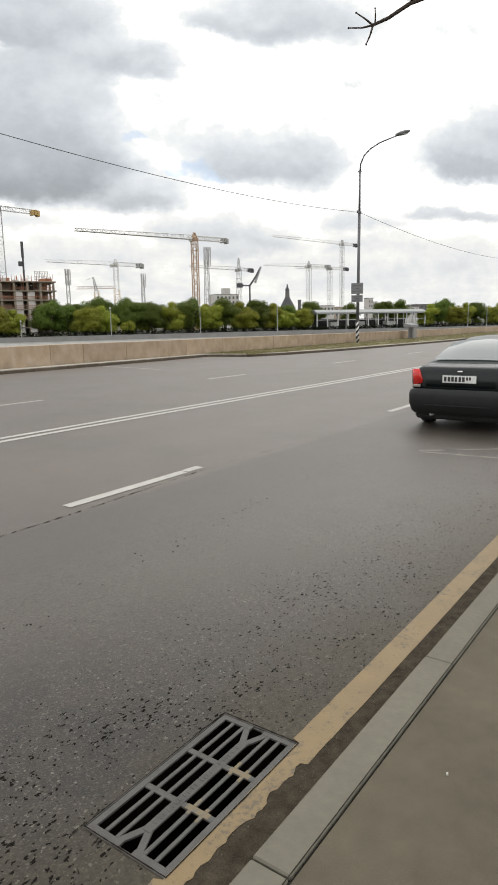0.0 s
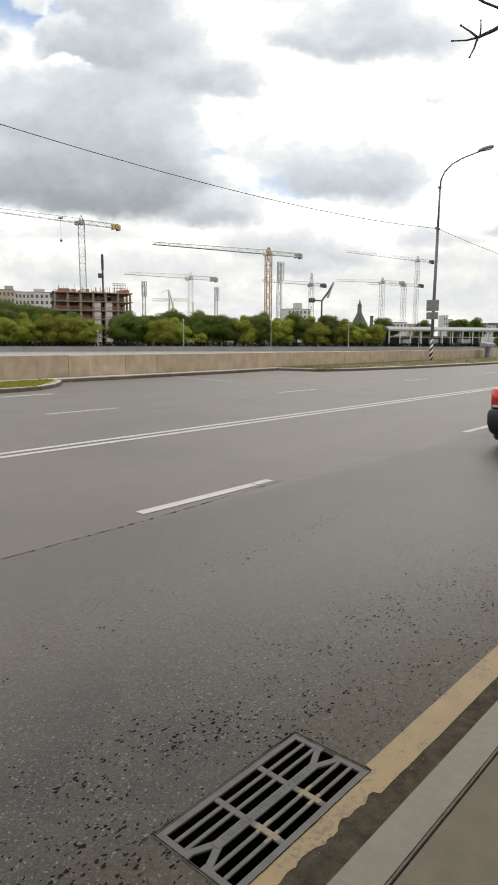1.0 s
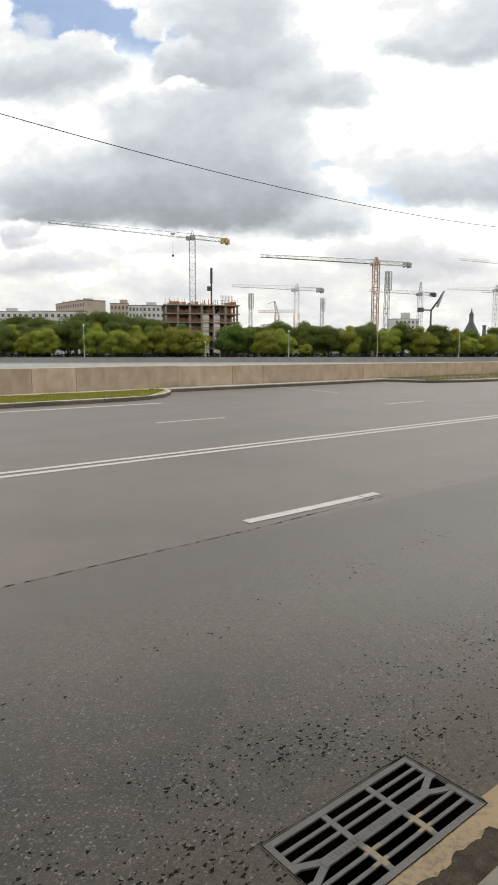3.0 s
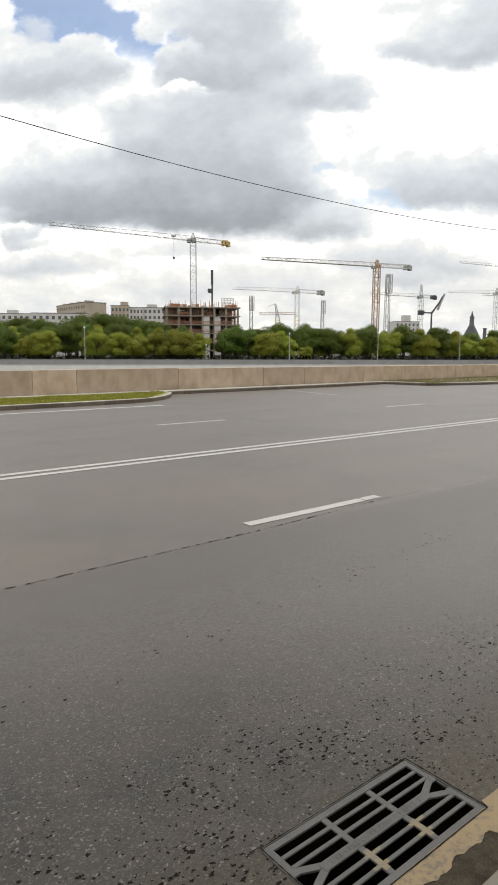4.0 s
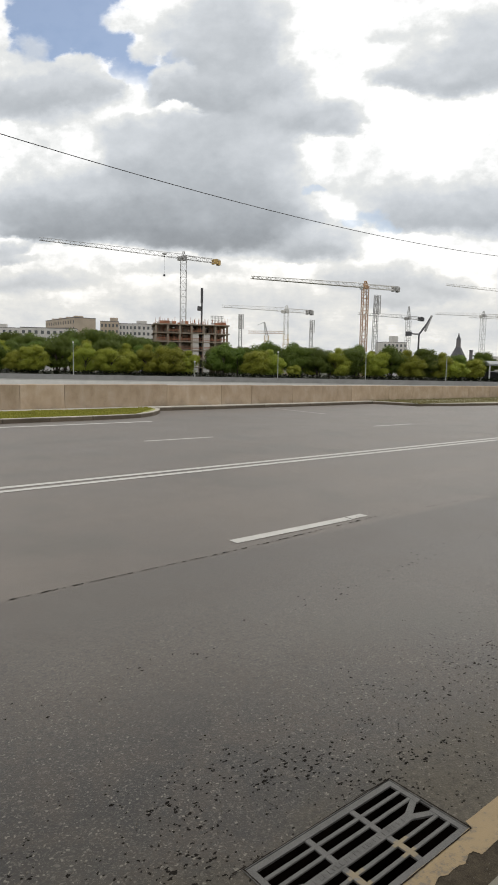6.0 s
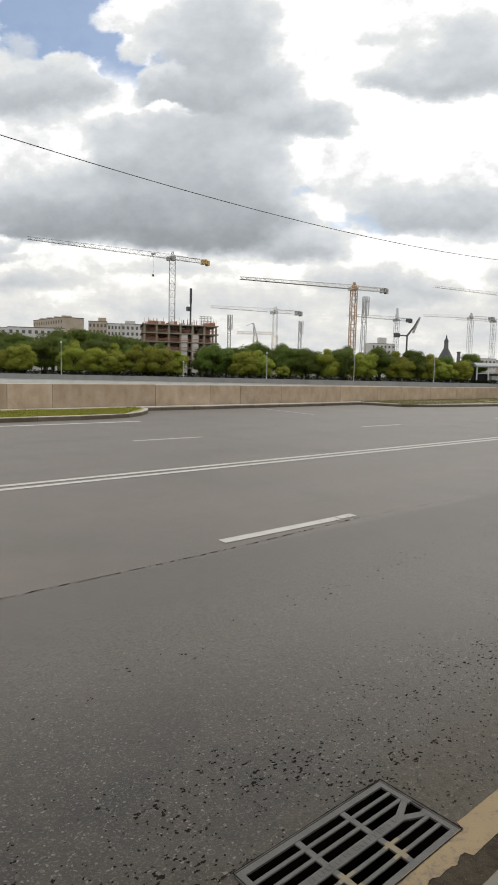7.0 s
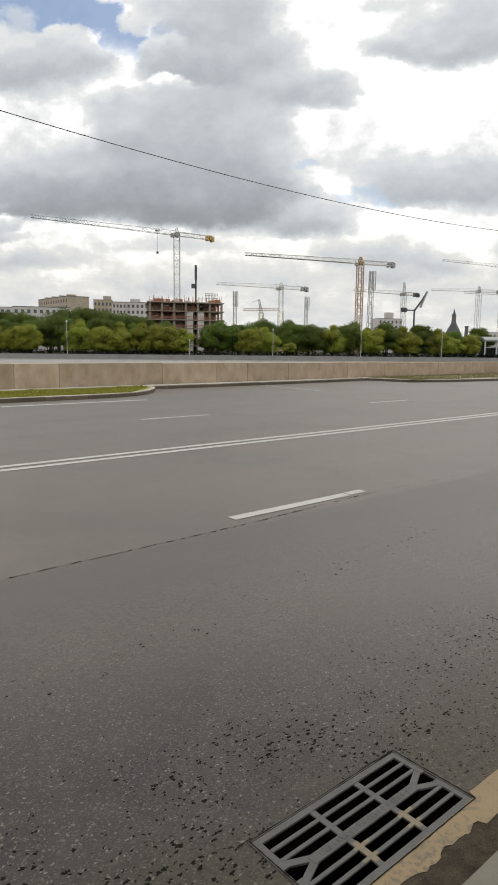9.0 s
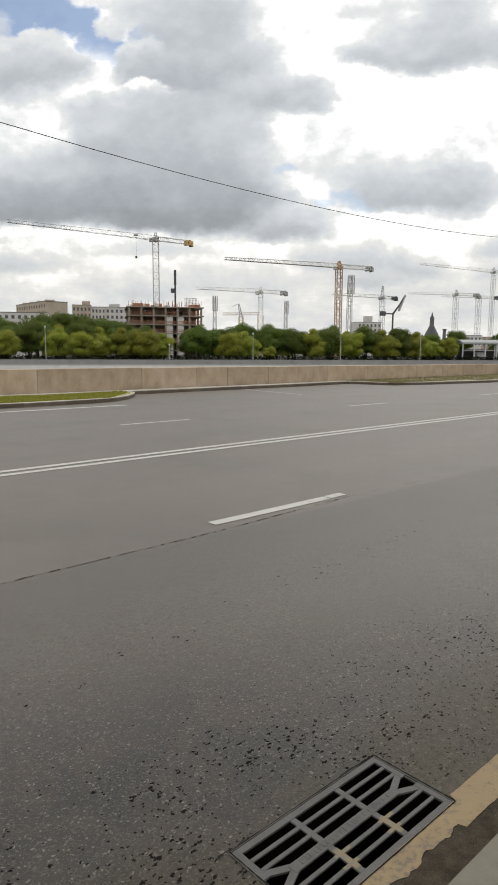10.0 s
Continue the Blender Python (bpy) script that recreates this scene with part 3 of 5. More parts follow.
def loft(bm, rings, cap=True):
    made = [[bm.verts.new(p) for p in r] for r in rings]
    n = len(made[0])
    for a, b in zip(made, made[1:]):
        for k in range(n):
            j = (k + 1) % n
            bm.faces.new((a[k], b[k], b[j], a[j]))
    if cap:
        bm.faces.new(made[0])
        bm.faces.new(made[-1][::-1])
    bmesh.ops.recalc_face_normals(bm, faces=bm.faces)
    return bm


def prism(bm, outline, z0, z1):
    """An upright solid on a flat outline."""
    lo = [bm.verts.new((x, y, z0)) for x, y in outline]
    hi = [bm.verts.new((x, y, z1)) for x, y in outline]
    n = len(outline)
    for i in range(n):
        j = (i + 1) % n
        bm.faces.new((lo[i], lo[j], hi[j], hi[i]))
    bm.faces.new(hi)
    bm.faces.new(lo[::-1])
    bmesh.ops.recalc_face_normals(bm, faces=bm.faces)
    return bm


def road_z(y):
    """The road's camber: it rises from the gutter and then lies flat."""
    if y <= 1.75:
        return 0.0
    if y < 6.5:
        return 0.10 * (1 - ((6.5 - y) / 4.75) ** 1.4)
    return 0.10


NX, NY = 0.4872, 0.8733          # across the river
QUAY = 178.0


def far(s, d, z=0.0):
    """A place on the far bank: s along the quay, d behind its edge."""
    return Vector((NX * (QUAY + d) + NY * s, NY * (QUAY + d) - NX * s, z))


FAR_TURN = math.degrees(math.atan2(-NX, NY))


# ---- ground, road, river ----
def grid_strip(bm, x0, x1, ys, zof, hole=None):
    """Long strips between the ys; hole: (x0, x1, y0, y1) left open."""
    xs = [x0, x1] if hole is None else [x0, hole[0], hole[1], x1]
    grid = [[bm.verts.new((x, y, zof(y))) for x in xs] for y in ys]
    for j in range(len(ys) - 1):
        for i in range(len(xs) - 1):
            if hole and i == 1 and ys[j] >= hole[2] - 1e-6 and ys[j + 1] <= hole[3] + 1e-6:
                continue
            bm.faces.new((grid[j][i], grid[j][i + 1], grid[j + 1][i + 1], grid[j + 1][i]))
    return bm


GX0, GX1, GY0, GY1 = 1.462, 2.292, 1.309, 1.706
ys = [1.0, 1.1, GY0, 1.5, GY1, 1.76, 2.2, 2.8, 3.5, 4.2, 5.0, 5.8, 6.5, 12.0, 22.0]
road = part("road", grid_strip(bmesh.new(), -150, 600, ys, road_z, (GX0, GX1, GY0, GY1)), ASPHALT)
tagged(road, "worn grey asphalt road with silt along its gutter", "road", kind="structure")

bm = bmesh.new()
for x0, x1, y0, y1, z in ((-1500, 2500, -1500, 0.885, 0.145), (-1500, -150, 0.885, 22.0, 0.1), (600, 2500, 0.885, 22.0, 0.1)):
    bm.faces.new([bm.verts.new(p) for p in ((x0, y0, z), (x1, y0, z), (x1, y1, z), (x0, y1, z))])
sidewalk = part("sidewalk", bm, SIDEWALK)
tagged(sidewalk, "brownish stained asphalt sidewalk behind the granite kerb", "sidewalk", kind="structure")

bm = bmesh.new()
bm.faces.new([bm.verts.new(p) for p in ((-3000, -200, -6.0), (4000, -200, -6.0), (4000, 3000, -6.0), (-3000, 3000, -6.0))])
tagged(part("water", bm, WATER), "grey river water between two stone quays", "river", kind="structure")

# land beyond the far quay, reaching the horizon
bm = bmesh.new()
bm.faces.new([bm.verts.new(p) for p in (far(-2500, 0.6, -1.15), far(2500, 0.6, -1.15), far(2500, 3500, -1.15), far(-2500, 3500, -1.15))])
tagged(part("ground", bm, FAR_SOIL), "dark shaded soil of the far river bank", "ground", kind="structure")

# far quay: parapet above a ledge and a pale slope
bm = bmesh.new()
prof = ((0.9, -1.2), (0.9, -0.72), (0.35, -0.72), (0.35, -2.05), (-0.25, -2.05), (-0.25, -2.3), (-2.6, -7.0))
rows = [[bm.verts.new(far(s, d, z)) for d, z in prof] for s in (-900, 1200)]
for k in range(len(prof) - 1):
    f = bm.faces.new((rows[0][k], rows[0][k + 1], rows[1][k + 1], rows[1][k]))
    f.material_index = 1 if k >= 4 else 0
bmesh.ops.recalc_face_normals(bm, faces=bm.faces)
quay = part("wall_quay", bm, [FAR_WALL, REVETMENT])
tagged(quay, "long grey granite quay wall with a pale slope below", "quay wall", kind="structure")

# near bank: pavement strip and grass behind the far kerb, then the parapet
KERB_LINE = [(26.7, 21.7), (27.2, 19.4), (29.3, 18.5), (34.3, 17.7), (42, 17.1), (50, 16.7), (66, 16.5), (90, 16.4), (140, 16.6), (300, 17.0), (600, 17.0)]


def sheet(name, outline, z, mat, label, category):
    bm = bmesh.new()
    bm.faces.new([bm.verts.new((x, y, z)) for x, y in outline])
    bmesh.ops.recalc_face_normals(bm, faces=bm.faces)
    return tagged(part(name, bm, mat), label, category, kind="structure")


sheet("verge", [(26.9, 22.2), *[(x + 0.1, y + 0.16) for x, y in KERB_LINE], (600, 22.2)][::-1], 0.215, DRY_SOIL, "strip of dry thin grass behind the far kerb", "verge")
sheet("pavement", [(-150, 21.55), (26.95, 21.55), (26.95, 22.31), (-150, 22.31)], 0.21, REVETMENT, "narrow paved strip at the foot of the parapet", "pavement")


def kerb_run(name, line, width, z0, z1, step, mat, label, group=""):
    """Kerb stones, one by one, along a line."""
    run = thing(name, label, "kerb", kind="structure")
    for (xa, ya), (xb, yb) in zip(line, line[1:]):
        a, b = Vector((xa, ya, 0)), Vector((xb, yb, 0))
        n = max(1, round((b - a).length / step))
        d = (b - a) / n
        me = None
        for i in range(n):
            if a.x + d.x * i > 120:
                break
            if me is None:
                me = mesh_of("kerb_stone", solid(0.004, d.length - 0.004, 0.0, width, z0, z1, 0.012), mat)
            o = part("kerb_stone", me, mat, run)
            p = a + d * i
            o.matrix_world = pose(p.x, p.y, 0, 0, 0, math.degrees(math.atan2(d.y, d.x)))
    return run


# parapet of the near bank
JOINTS = [-30, -24, -18, -12, -6, -2, 2, 5.2, 8.59, 10.23, 14.61, 17.39, 19.12, 21.68, 25.92, 29, 31.2, 34.1, 37, 39.5, 42.2, 45, 48, 51, 53.2]
JOINTS += [53.2 + 2.9 * k for k in range(1, 30)]


def wall_top(x):
    return 1.075 - 0.0045 * max(0.0, x - 12) if x < 55 else 0.88 - 0.0028 * (x - 55)


parapet = thing("wall_parapet", "low beige granite parapet of jointed slabs along the river", "parapet", kind="structure")
bm = bmesh.new()
box(bm, -150, -30, 22.30, 22.72, -7, 1.10)
box(bm, -30, 137.3, 22.325, 22.72, -7, 0.55)
box(bm, 137.3, 600, 22.30, 22.72, -7, 0.66)
part("wall_core", bm, WALL, parapet)
for a, b in zip(JOINTS, JOINTS[1:]):
    t = wall_top((a + b) / 2) + random.uniform(-0.008, 0.008)
    o = part("panel", solid(a + 0.005, b - 0.005, 22.30 + random.uniform(-0.006, 0.006), 22.73, 0.12, t, 0.012), WALL, parapet)

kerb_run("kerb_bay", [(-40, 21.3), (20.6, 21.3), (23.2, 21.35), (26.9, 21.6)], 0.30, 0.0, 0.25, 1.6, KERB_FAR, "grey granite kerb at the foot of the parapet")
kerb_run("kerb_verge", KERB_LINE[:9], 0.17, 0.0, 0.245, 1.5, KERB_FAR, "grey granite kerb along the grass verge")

# traffic island with grass
ISLAND = [(-60.0, 18.48), (9.4, 18.48), (10.4, 18.54), (11.25, 18.76), (12.05, 19.28), (12.75, 20.0), (13.25, 20.7), (13.4, 21.27)]
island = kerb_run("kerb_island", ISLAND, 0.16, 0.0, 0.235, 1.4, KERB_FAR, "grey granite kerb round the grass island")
inner = [(-60.0, 18.63), (9.38, 18.63), (10.35, 18.69), (11.17, 18.9), (11.94, 19.4), (12.62, 20.1), (13.1, 20.76), (13.22, 21.28), (-60.0, 21.28)]
sheet("island_lawn", inner, 0.225, GRASS_SOIL, "bright green grass on the traffic island", "lawn")


def blades(name, spots, mat, label):
    vs, fs = [], []
    rnd = random.Random(5)
    for x, y, z, h in spots:
        w, t = rnd.uniform(0.012, 0.03), rnd.uniform(0, math.tau)
        dx, dy = math.cos(t) * w, math.sin(t) * w
        lx, ly = rnd.uniform(-0.4, 0.4) * h, rnd.uniform(-0.4, 0.4) * h
        n = len(vs)
        vs += [(x - dx, y - dy, z), (x + dx, y + dy, z), (x + lx, y + ly, z + h)]
        fs.append((n, n + 1, n + 2))
    me = bpy.data.meshes.new(name)
    me.from_pydata(vs, [], fs)
    me.materials.append(mat)
    return tagged(new(name, me), label, "grass", kind="stuff")


rnd = random.Random(3)
spots = []
while len(spots) < 34000:
    x, y = 13.0 - abs(rnd.gauss(0, 1)) * 7.5, rnd.uniform(18.68, 21.24)
    if x > 10.2 and x > 11.0 + (y - 18.68) * 0.95:
        continue
    tuft = noise.noise((x * 1.6, y * 1.6, 0))
    spots.append((x, y, 0.222, rnd.uniform(0.02, 0.05) * (1.6 if tuft > 0.25 else 1)))
for k in range(700):
    spots.append((7.9 + rnd.gauss(0, 0.16), 20.1 + rnd.gauss(0, 0.1), 0.222, rnd.uniform(0.04, 0.10)))
blades("grass_island", spots, BLADE, "short bright green lawn blades on the island")
spots = []
while len(spots) < 22000:
    x = 27.2 + rnd.random() ** 1.5 * 75
    y = rnd.uniform(16.7, 22.2)
    edge = 18.9 if x < 34 else 18.1 if x < 42 else 17.6 if x < 50 else 17.0
    if y > edge and (noise.noise((x * 0.5, y * 0.9, 4)) > -0.25 or rnd.random() < 0.3):
        spots.append((x, y, 0.21, rnd.uniform(0.03, 0.09)))
blades("grass_verge", spots, BLADE_DRY, "dry yellowish grass along the parapet")


# ---- road markings ----
def ribbon(bm, pts, width, lift=0.004):
    """A flat painted line through (x, y) points."""
    prev = None
    for i, (x, y) in enumerate(pts):
        a, b = pts[max(i - 1, 0)], pts[min(i + 1, len(pts) - 1)]
        d = Vector((b[0] - a[0], b[1] - a[1])).normalized()
        nx, ny = -d.y * width / 2, d.x * width / 2
        row = [bm.verts.new((x + s * nx, y + s * ny, road_z(y + s * ny) + lift)) for s in (-1, 1)]
        if prev:
            bm.faces.new((prev[0], row[0], row[1], prev[1]))
        prev = row
    return bm


def marking(pts, width, label, group="", mat=None):
    return tagged(part("road_marking", ribbon(bmesh.new(), pts, width), mat or WHITE_PAINT), label, "road marking", group, "structure")


for k in range(-2, 12):
    x = 4.03 + 7.62 * k
    bm = ribbon(bmesh.new(), [(x, 4.95), (x + 1.0, 4.95), (x + 1.72, 4.955)], 0.125)
    ribbon(bm, [(x + 1.745, 4.965), (x + 2.02, 4.97)], 0.115)
    tagged(part("road_marking", bm, WHITE_PAINT), "worn white lane dash on grey asphalt, cracked across", "road marking", "near lane dashes", "structure")
for k in range(-3, 12):
    x = 7.76 + 8.1 * k
    marking([(x, 12.75), (x + 1.9, 12.7)], 0.12, "worn white lane dash on grey asphalt", "far lane dashes")
LINE_BEND = [(-60, 0.15), (0, 0.1), (12, 0.02), (25, -0.1), (50, -0.45), (90, -0.8), (200, -0.8), (500, -0.8)]
for off in (-0.135, 0.135):
    marking([(x, 8.68 + off + b) for x, b in LINE_BEND], 0.135, "one of two solid white centre lines", "centre lines")
marking([(-60, 17.42), (-20, 17.42), (5, 17.40), (10.75, 17.27)], 0.21, "thin white edge line beside the grass island")
marking([(18.5, 17.2), (19.1, 21.1)], 0.09, "faint white line across the lay-by")
marking([(8.5, 3.15), (9.2, 2.35), (10.1, 1.75)], 0.07, "faded thin white line of a pointed marking", "", OLD_PAINT)
marking([(8.45, 3.08), (8.6, 2.4), (8.75, 1.75)], 0.07, "faded thin white line of a pointed marking", "", OLD_PAINT)

# yellow kerb line with a ragged inner edge by the grate
bm = bmesh.new()
xs = [-14 + 0.5 * i for i in range(28)] + [0.0 + 0.0125 * i for i in range(209)] + [2.7 + 0.25 * i for i in range(60)] + [18 + 3 * i for i in range(30)]
prev = None
for x in xs:
    rag = 0.034 * noise.noise((x * 5.0, 0, 1)) + 0.018 * noise.noise((x * 15, 3, 1)) + 0.007 * noise.noise((x * 40, 6, 1))
    rag *= 1.0 if x < 2.2 else 0.15
    outer = 1.343 if not (GX0 - 0.02 < x < GX1 + 0.02) else 1.312
    outer += 0.012 * noise.noise((x * 9, 8, 2)) if x < GX0 else 0.004 * noise.noise((x * 9, 8, 2))
    inner_y = 1.206 + rag + (0.030 if x < 2.2 else 0)
    row = [bm.verts.new((x, y, road_z(y) + 0.005)) for y in (inner_y, outer)]
    if prev:
        bm.faces.new((prev[0], row[0], row[1], prev[1]))
    prev = row
tagged(part("kerb_line", bm, YELLOW_PAINT), "solid ochre yellow line painted along the gutter", "road marking", kind="structure")

# dirt in the gutter
bm = bmesh.new()
prev = None
for i in range(900):
    x = -12 + 0.06 * i
    o = (1.275 if x < 2.26 else 1.216) + 0.012 * noise.noise((x * 3, 5, 1)) + 0.012 * noise.noise((x * 13, 2, 1))
    row = [bm.verts.new((x, y, z)) for y, z in ((1.025, 0.012), (1.075, 0.006), (o, road_z(o) + 0.002))]
    if prev:
        bm.faces.new((prev[0], row[0], row[1], prev[1]))
        bm.faces.new((prev[1], row[1], row[2], prev[2]))
    prev = row
tagged(part("gutter_dirt", bm, GUTTER), "dark damp dirt in the gutter beside the kerb", "dirt", kind="structure")


def crack(pts, width, seed, label="thin dark crack in the asphalt", chop=1.0):
    rr = random.Random(seed)
    bm = bmesh.new()
    for (xa, ya), (xb, yb) in zip(pts, pts[1:]):
        n = max(2, int(math.hypot(xb - xa, yb - ya) / 0.03))
        prev = None
        for i in range(n + 1):
            t = i / n
            x, y = xa + (xb - xa) * t, ya + (yb - ya) * t
            y += 0.012 * noise.noise((x * 6, seed, 0)) + 0.008 * noise.noise((x * 25, seed, 1))
            x += 0.010 * noise.noise((y * 20, seed, 4))
            w = width * max(0.0, 0.35 + noise.noise((x * 4.5 * chop, y * 4.5, seed)) * 0.9 + rr.uniform(-0.2, 0.2))
            vert = abs(yb - ya) > abs(xb - xa)
            row = [bm.verts.new((x + (s * w if vert else 0), y + (0 if vert else s * w), road_z(y) + 0.004)) for s in (-1, 1)]
            if prev and w > 0.0015:
                bm.faces.new((prev[0], row[0], row[1], prev[1]))
            prev = row
    return tagged(part("road_crack", bm, CRACK), label, "crack", kind="structure")


crack([(-8, 4.665), (0, 4.665), (3.9, 4.715), (6.2, 4.845)], 0.0105, 3, "long dark seam between two strips of asphalt", 4.5)
crack([(6.2, 4.84), (9.5, 4.72), (16, 4.7)], 0.003, 5)
crack([(5.4, 5.07), (5.75, 5.16), (5.9, 5.22)], 0.006, 8)
crack([(2.31, 1.3), (2.30, 1.5), (2.305, 1.72)], 0.007, 16)
bm = bmesh.new()
for x0, x1, y0, y1 in ((GX0 - 0.004, GX1 + 0.004, GY1 - 0.001, GY1 + 0.003), (GX0 - 0.004, GX1 + 0.004, GY0 - 0.003, GY0 + 0.001), (GX0 - 0.004, GX0 + 0.001, GY0 + 0.001, GY1 - 0.001), (GX1 - 0.001, GX1 + 0.006, GY0 + 0.001, GY1 - 0.001)):
    n = 40
    prev = None
    for i in range(n + 1):
        t = i / n
        wob = 0.004 * noise.noise((x0 * 9 + t * 14, y0 * 9, 2))
        if x1 - x0 > y1 - y0:
            x = x0 + (x1 - x0) * t
            row = [bm.verts.new((x, y, road_z(y) + 0.007)) for y in (y0 - max(0, wob if y0 < 1.5 else 0), y1 + (wob if y1 > 1.5 else 0))]
        else:
            y = y0 + (y1 - y0) * t
            row = [bm.verts.new((x, y, road_z(y) + 0.007)) for x in (x0 - wob * 0.6, x1 + wob * 0.6)]
        if prev:
            bm.faces.new((prev[0], row[0], row[1], prev[1]))
        prev = row
tagged(part("grate_gap", bm, CRACK), "dark open gap round the drain grate frame", "crack", kind="structure")
crack([(1.46, 1.70), (1.40, 1.72), (1.365, 1.70)], 0.005, 11)
crack([(1.365, 1.70), (1.345, 1.66), (1.325, 1.58), (1.30, 1.54)], 0.005, 12)
crack([(1.42, 1.715), (1.8, 1.715), (2.3, 1.712)], 0.004, 15)


# ---- near kerb and grate ----
bm = bmesh.new()
prev = None
for i in range(1500):
    x = -12 + 0.03 * i
    w = 0.001 + 0.003 * max(0.0, noise.noise((x * 5, 1, 3))) + 0.002 * noise.noise((x * 21, 1, 3))
    row = [bm.verts.new((x, y, 0.1545)) for y in (0.8975 - w, 0.9005)]
    if prev:
        bm.faces.new((prev[0], row[0], row[1], prev[1]))
    prev = row
tagged(part("kerb_joint", bm, JOINT), "dark open joint between kerb stones and sidewalk", "joint", kind="structure")
kerb = thing("kerb_near", "pale grey granite kerb stones flush with the sidewalk", "kerb", kind="structure")
STONE = mesh_of("kerb_stone", solid(0.003, 1.482, 0.896, 1.035, -0.1, 0.15, 0.006), KERB)
for k in range(-8, 30):
    o = part("kerb_stone", STONE, KERB, kerb)
    o.location = (1.562 + 1.485 * k, random.uniform(-0.0015, 0.0015), random.uniform(-0.002, 0.002))
bm = solid(-12, 46, 0.884, 1.015, -0.1, 0.135)
part("joint_bed", bm, JOINT, kerb)


def drain_grate():
    g = thing("drain_grate", "grey cast-iron storm drain grate with yellow paint marks in the gutter", "grate", at=(GX0 + 0.004, GY0 + 0.004, 0.002))
    L, W, T = GX1 - GX0 - 0.008, GY1 - GY0 - 0.008, 0.009
    fw = 0.027
    bm = bmesh.new()
    mid = W / 2
    box(bm, 0, L, 0, fw, -T, 0)
    box(bm, 0, L, W - fw, W, -T, 0)
    for x0, x1 in ((0, fw), (L - fw, L)):
        box(bm, x0, x1, fw, mid - 0.03, -T, 0)
        box(bm, x0, x1, mid + 0.03, W - fw, -T, 0)
    box(bm, 0, 0.006, mid - 0.03, mid + 0.03, -T, -0.004)
    box(bm, L - 0.006, L, mid - 0.03, mid + 0.03, -T, -0.004)
    part("frame", bm, IRON, g)
    part("rim", box(box(box(box(bmesh.new(), -0.008, -0.003, -0.008, W + 0.008, -0.02, -0.001), L + 0.003, L + 0.008, -0.008, W + 0.008, -0.02, -0.001), -0.004, L + 0.004, -0.008, -0.003, -0.02, -0.001), -0.004, L + 0.004, W + 0.004, W + 0.008, -0.02, -0.001), IRON, g, "cast-iron rim set in the asphalt")
    inner = W - 2 * fw
    centre = 0.042
    thin = 0.017
    slot = (inner - centre - 4 * thin) / 6
    y = fw
    for i in range(5):
        y += slot
        w = centre if i == 2 else thin
        if i == 2:
            part("centre_bar", solid(0.105, L - 0.105, y, y + w, -T, 0.001, 0.002), IRON, g)
        else:
            part("bar", solid(fw, L - fw, y, y + w, -T, 0, 0.002), IRON, g)
        y += w
    third = (L - 2 * fw) / 3
    for k in (1, 2):
        x = fw + third * k
        part("cross_bar", solid(x - 0.014, x + 0.014, fw, W - fw, -T, -0.0005, 0.002), IRON, g)
        # yellow paint that ran over the bars on the kerb side
        y1, y2 = fw + slot, fw + 2 * slot + thin
        bm = solid(x - 0.0135, x + 0.0135, y1 - slot * 0.5, y2 + thin + slot * (0.5 if k == 1 else 0.2), -0.0004, 0.0012, 0.0004)
        for yy, a, c in ((y1, 0.045, 0.03), (y2, 0.03, 0.055)):
            box(bm, x - a, x - 0.0138, yy + 0.001, yy + thin - 0.001, 0.0002, 0.0012)
            box(bm, x + 0.0138, x + c, yy + 0.001, yy + thin - 0.001, 0.0002, 0.0012)
        part("paint_mark", bm, GRATE_PAINT, g, "worn yellow paint over the bars")
    for end in (0, 1):
        for side in (-1, 1):
            xa, xb = (0.112, 0.012) if end == 0 else (L - 0.112, L - 0.012)
            bm = bmesh.new()
            prism(bm, [(xa, mid - side * 0.006), (xa + (0.012 if end == 0 else -0.012), mid + side * 0.020), (xb + (0.012 if end == 0 else -0.012), mid + side * 0.064), (xb, mid + side * 0.040)], -T, -0.0008)
            part("diagonal_bar", bm, IRON, g)
    # raised lettering, worn past reading
    bm = bmesh.new()
    x = 0.15
    rr = random.Random(4)
    while x < L - 0.16:
        w = rr.uniform(0.010, 0.017)
        box(bm, x, x + w * 0.35, mid - 0.010, mid + 0.010, 0.0, 0.0028)
        box(bm, x + w * 0.35, x + w, mid + rr.choice((-0.010, 0.005, -0.003)), mid + 0.010, 0.0, 0.0028)
        x += w + rr.choice((0.006, 0.006, 0.016))
    part("worn_lettering", bm, IRON, g, "raised cast bars worn past reading")
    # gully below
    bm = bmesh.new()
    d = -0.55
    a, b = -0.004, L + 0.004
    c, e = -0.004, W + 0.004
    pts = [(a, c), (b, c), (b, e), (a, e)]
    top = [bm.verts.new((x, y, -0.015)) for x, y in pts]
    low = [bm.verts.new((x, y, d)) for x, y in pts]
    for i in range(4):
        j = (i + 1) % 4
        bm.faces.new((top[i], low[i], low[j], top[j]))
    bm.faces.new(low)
    part("gully", bm, PIT, g, "concrete gully shaft coloured near black for its deep shade")
    return g


drain_grate()

# grit and litter by the gutter
rnd = random.Random(9)
bm = bmesh.new()
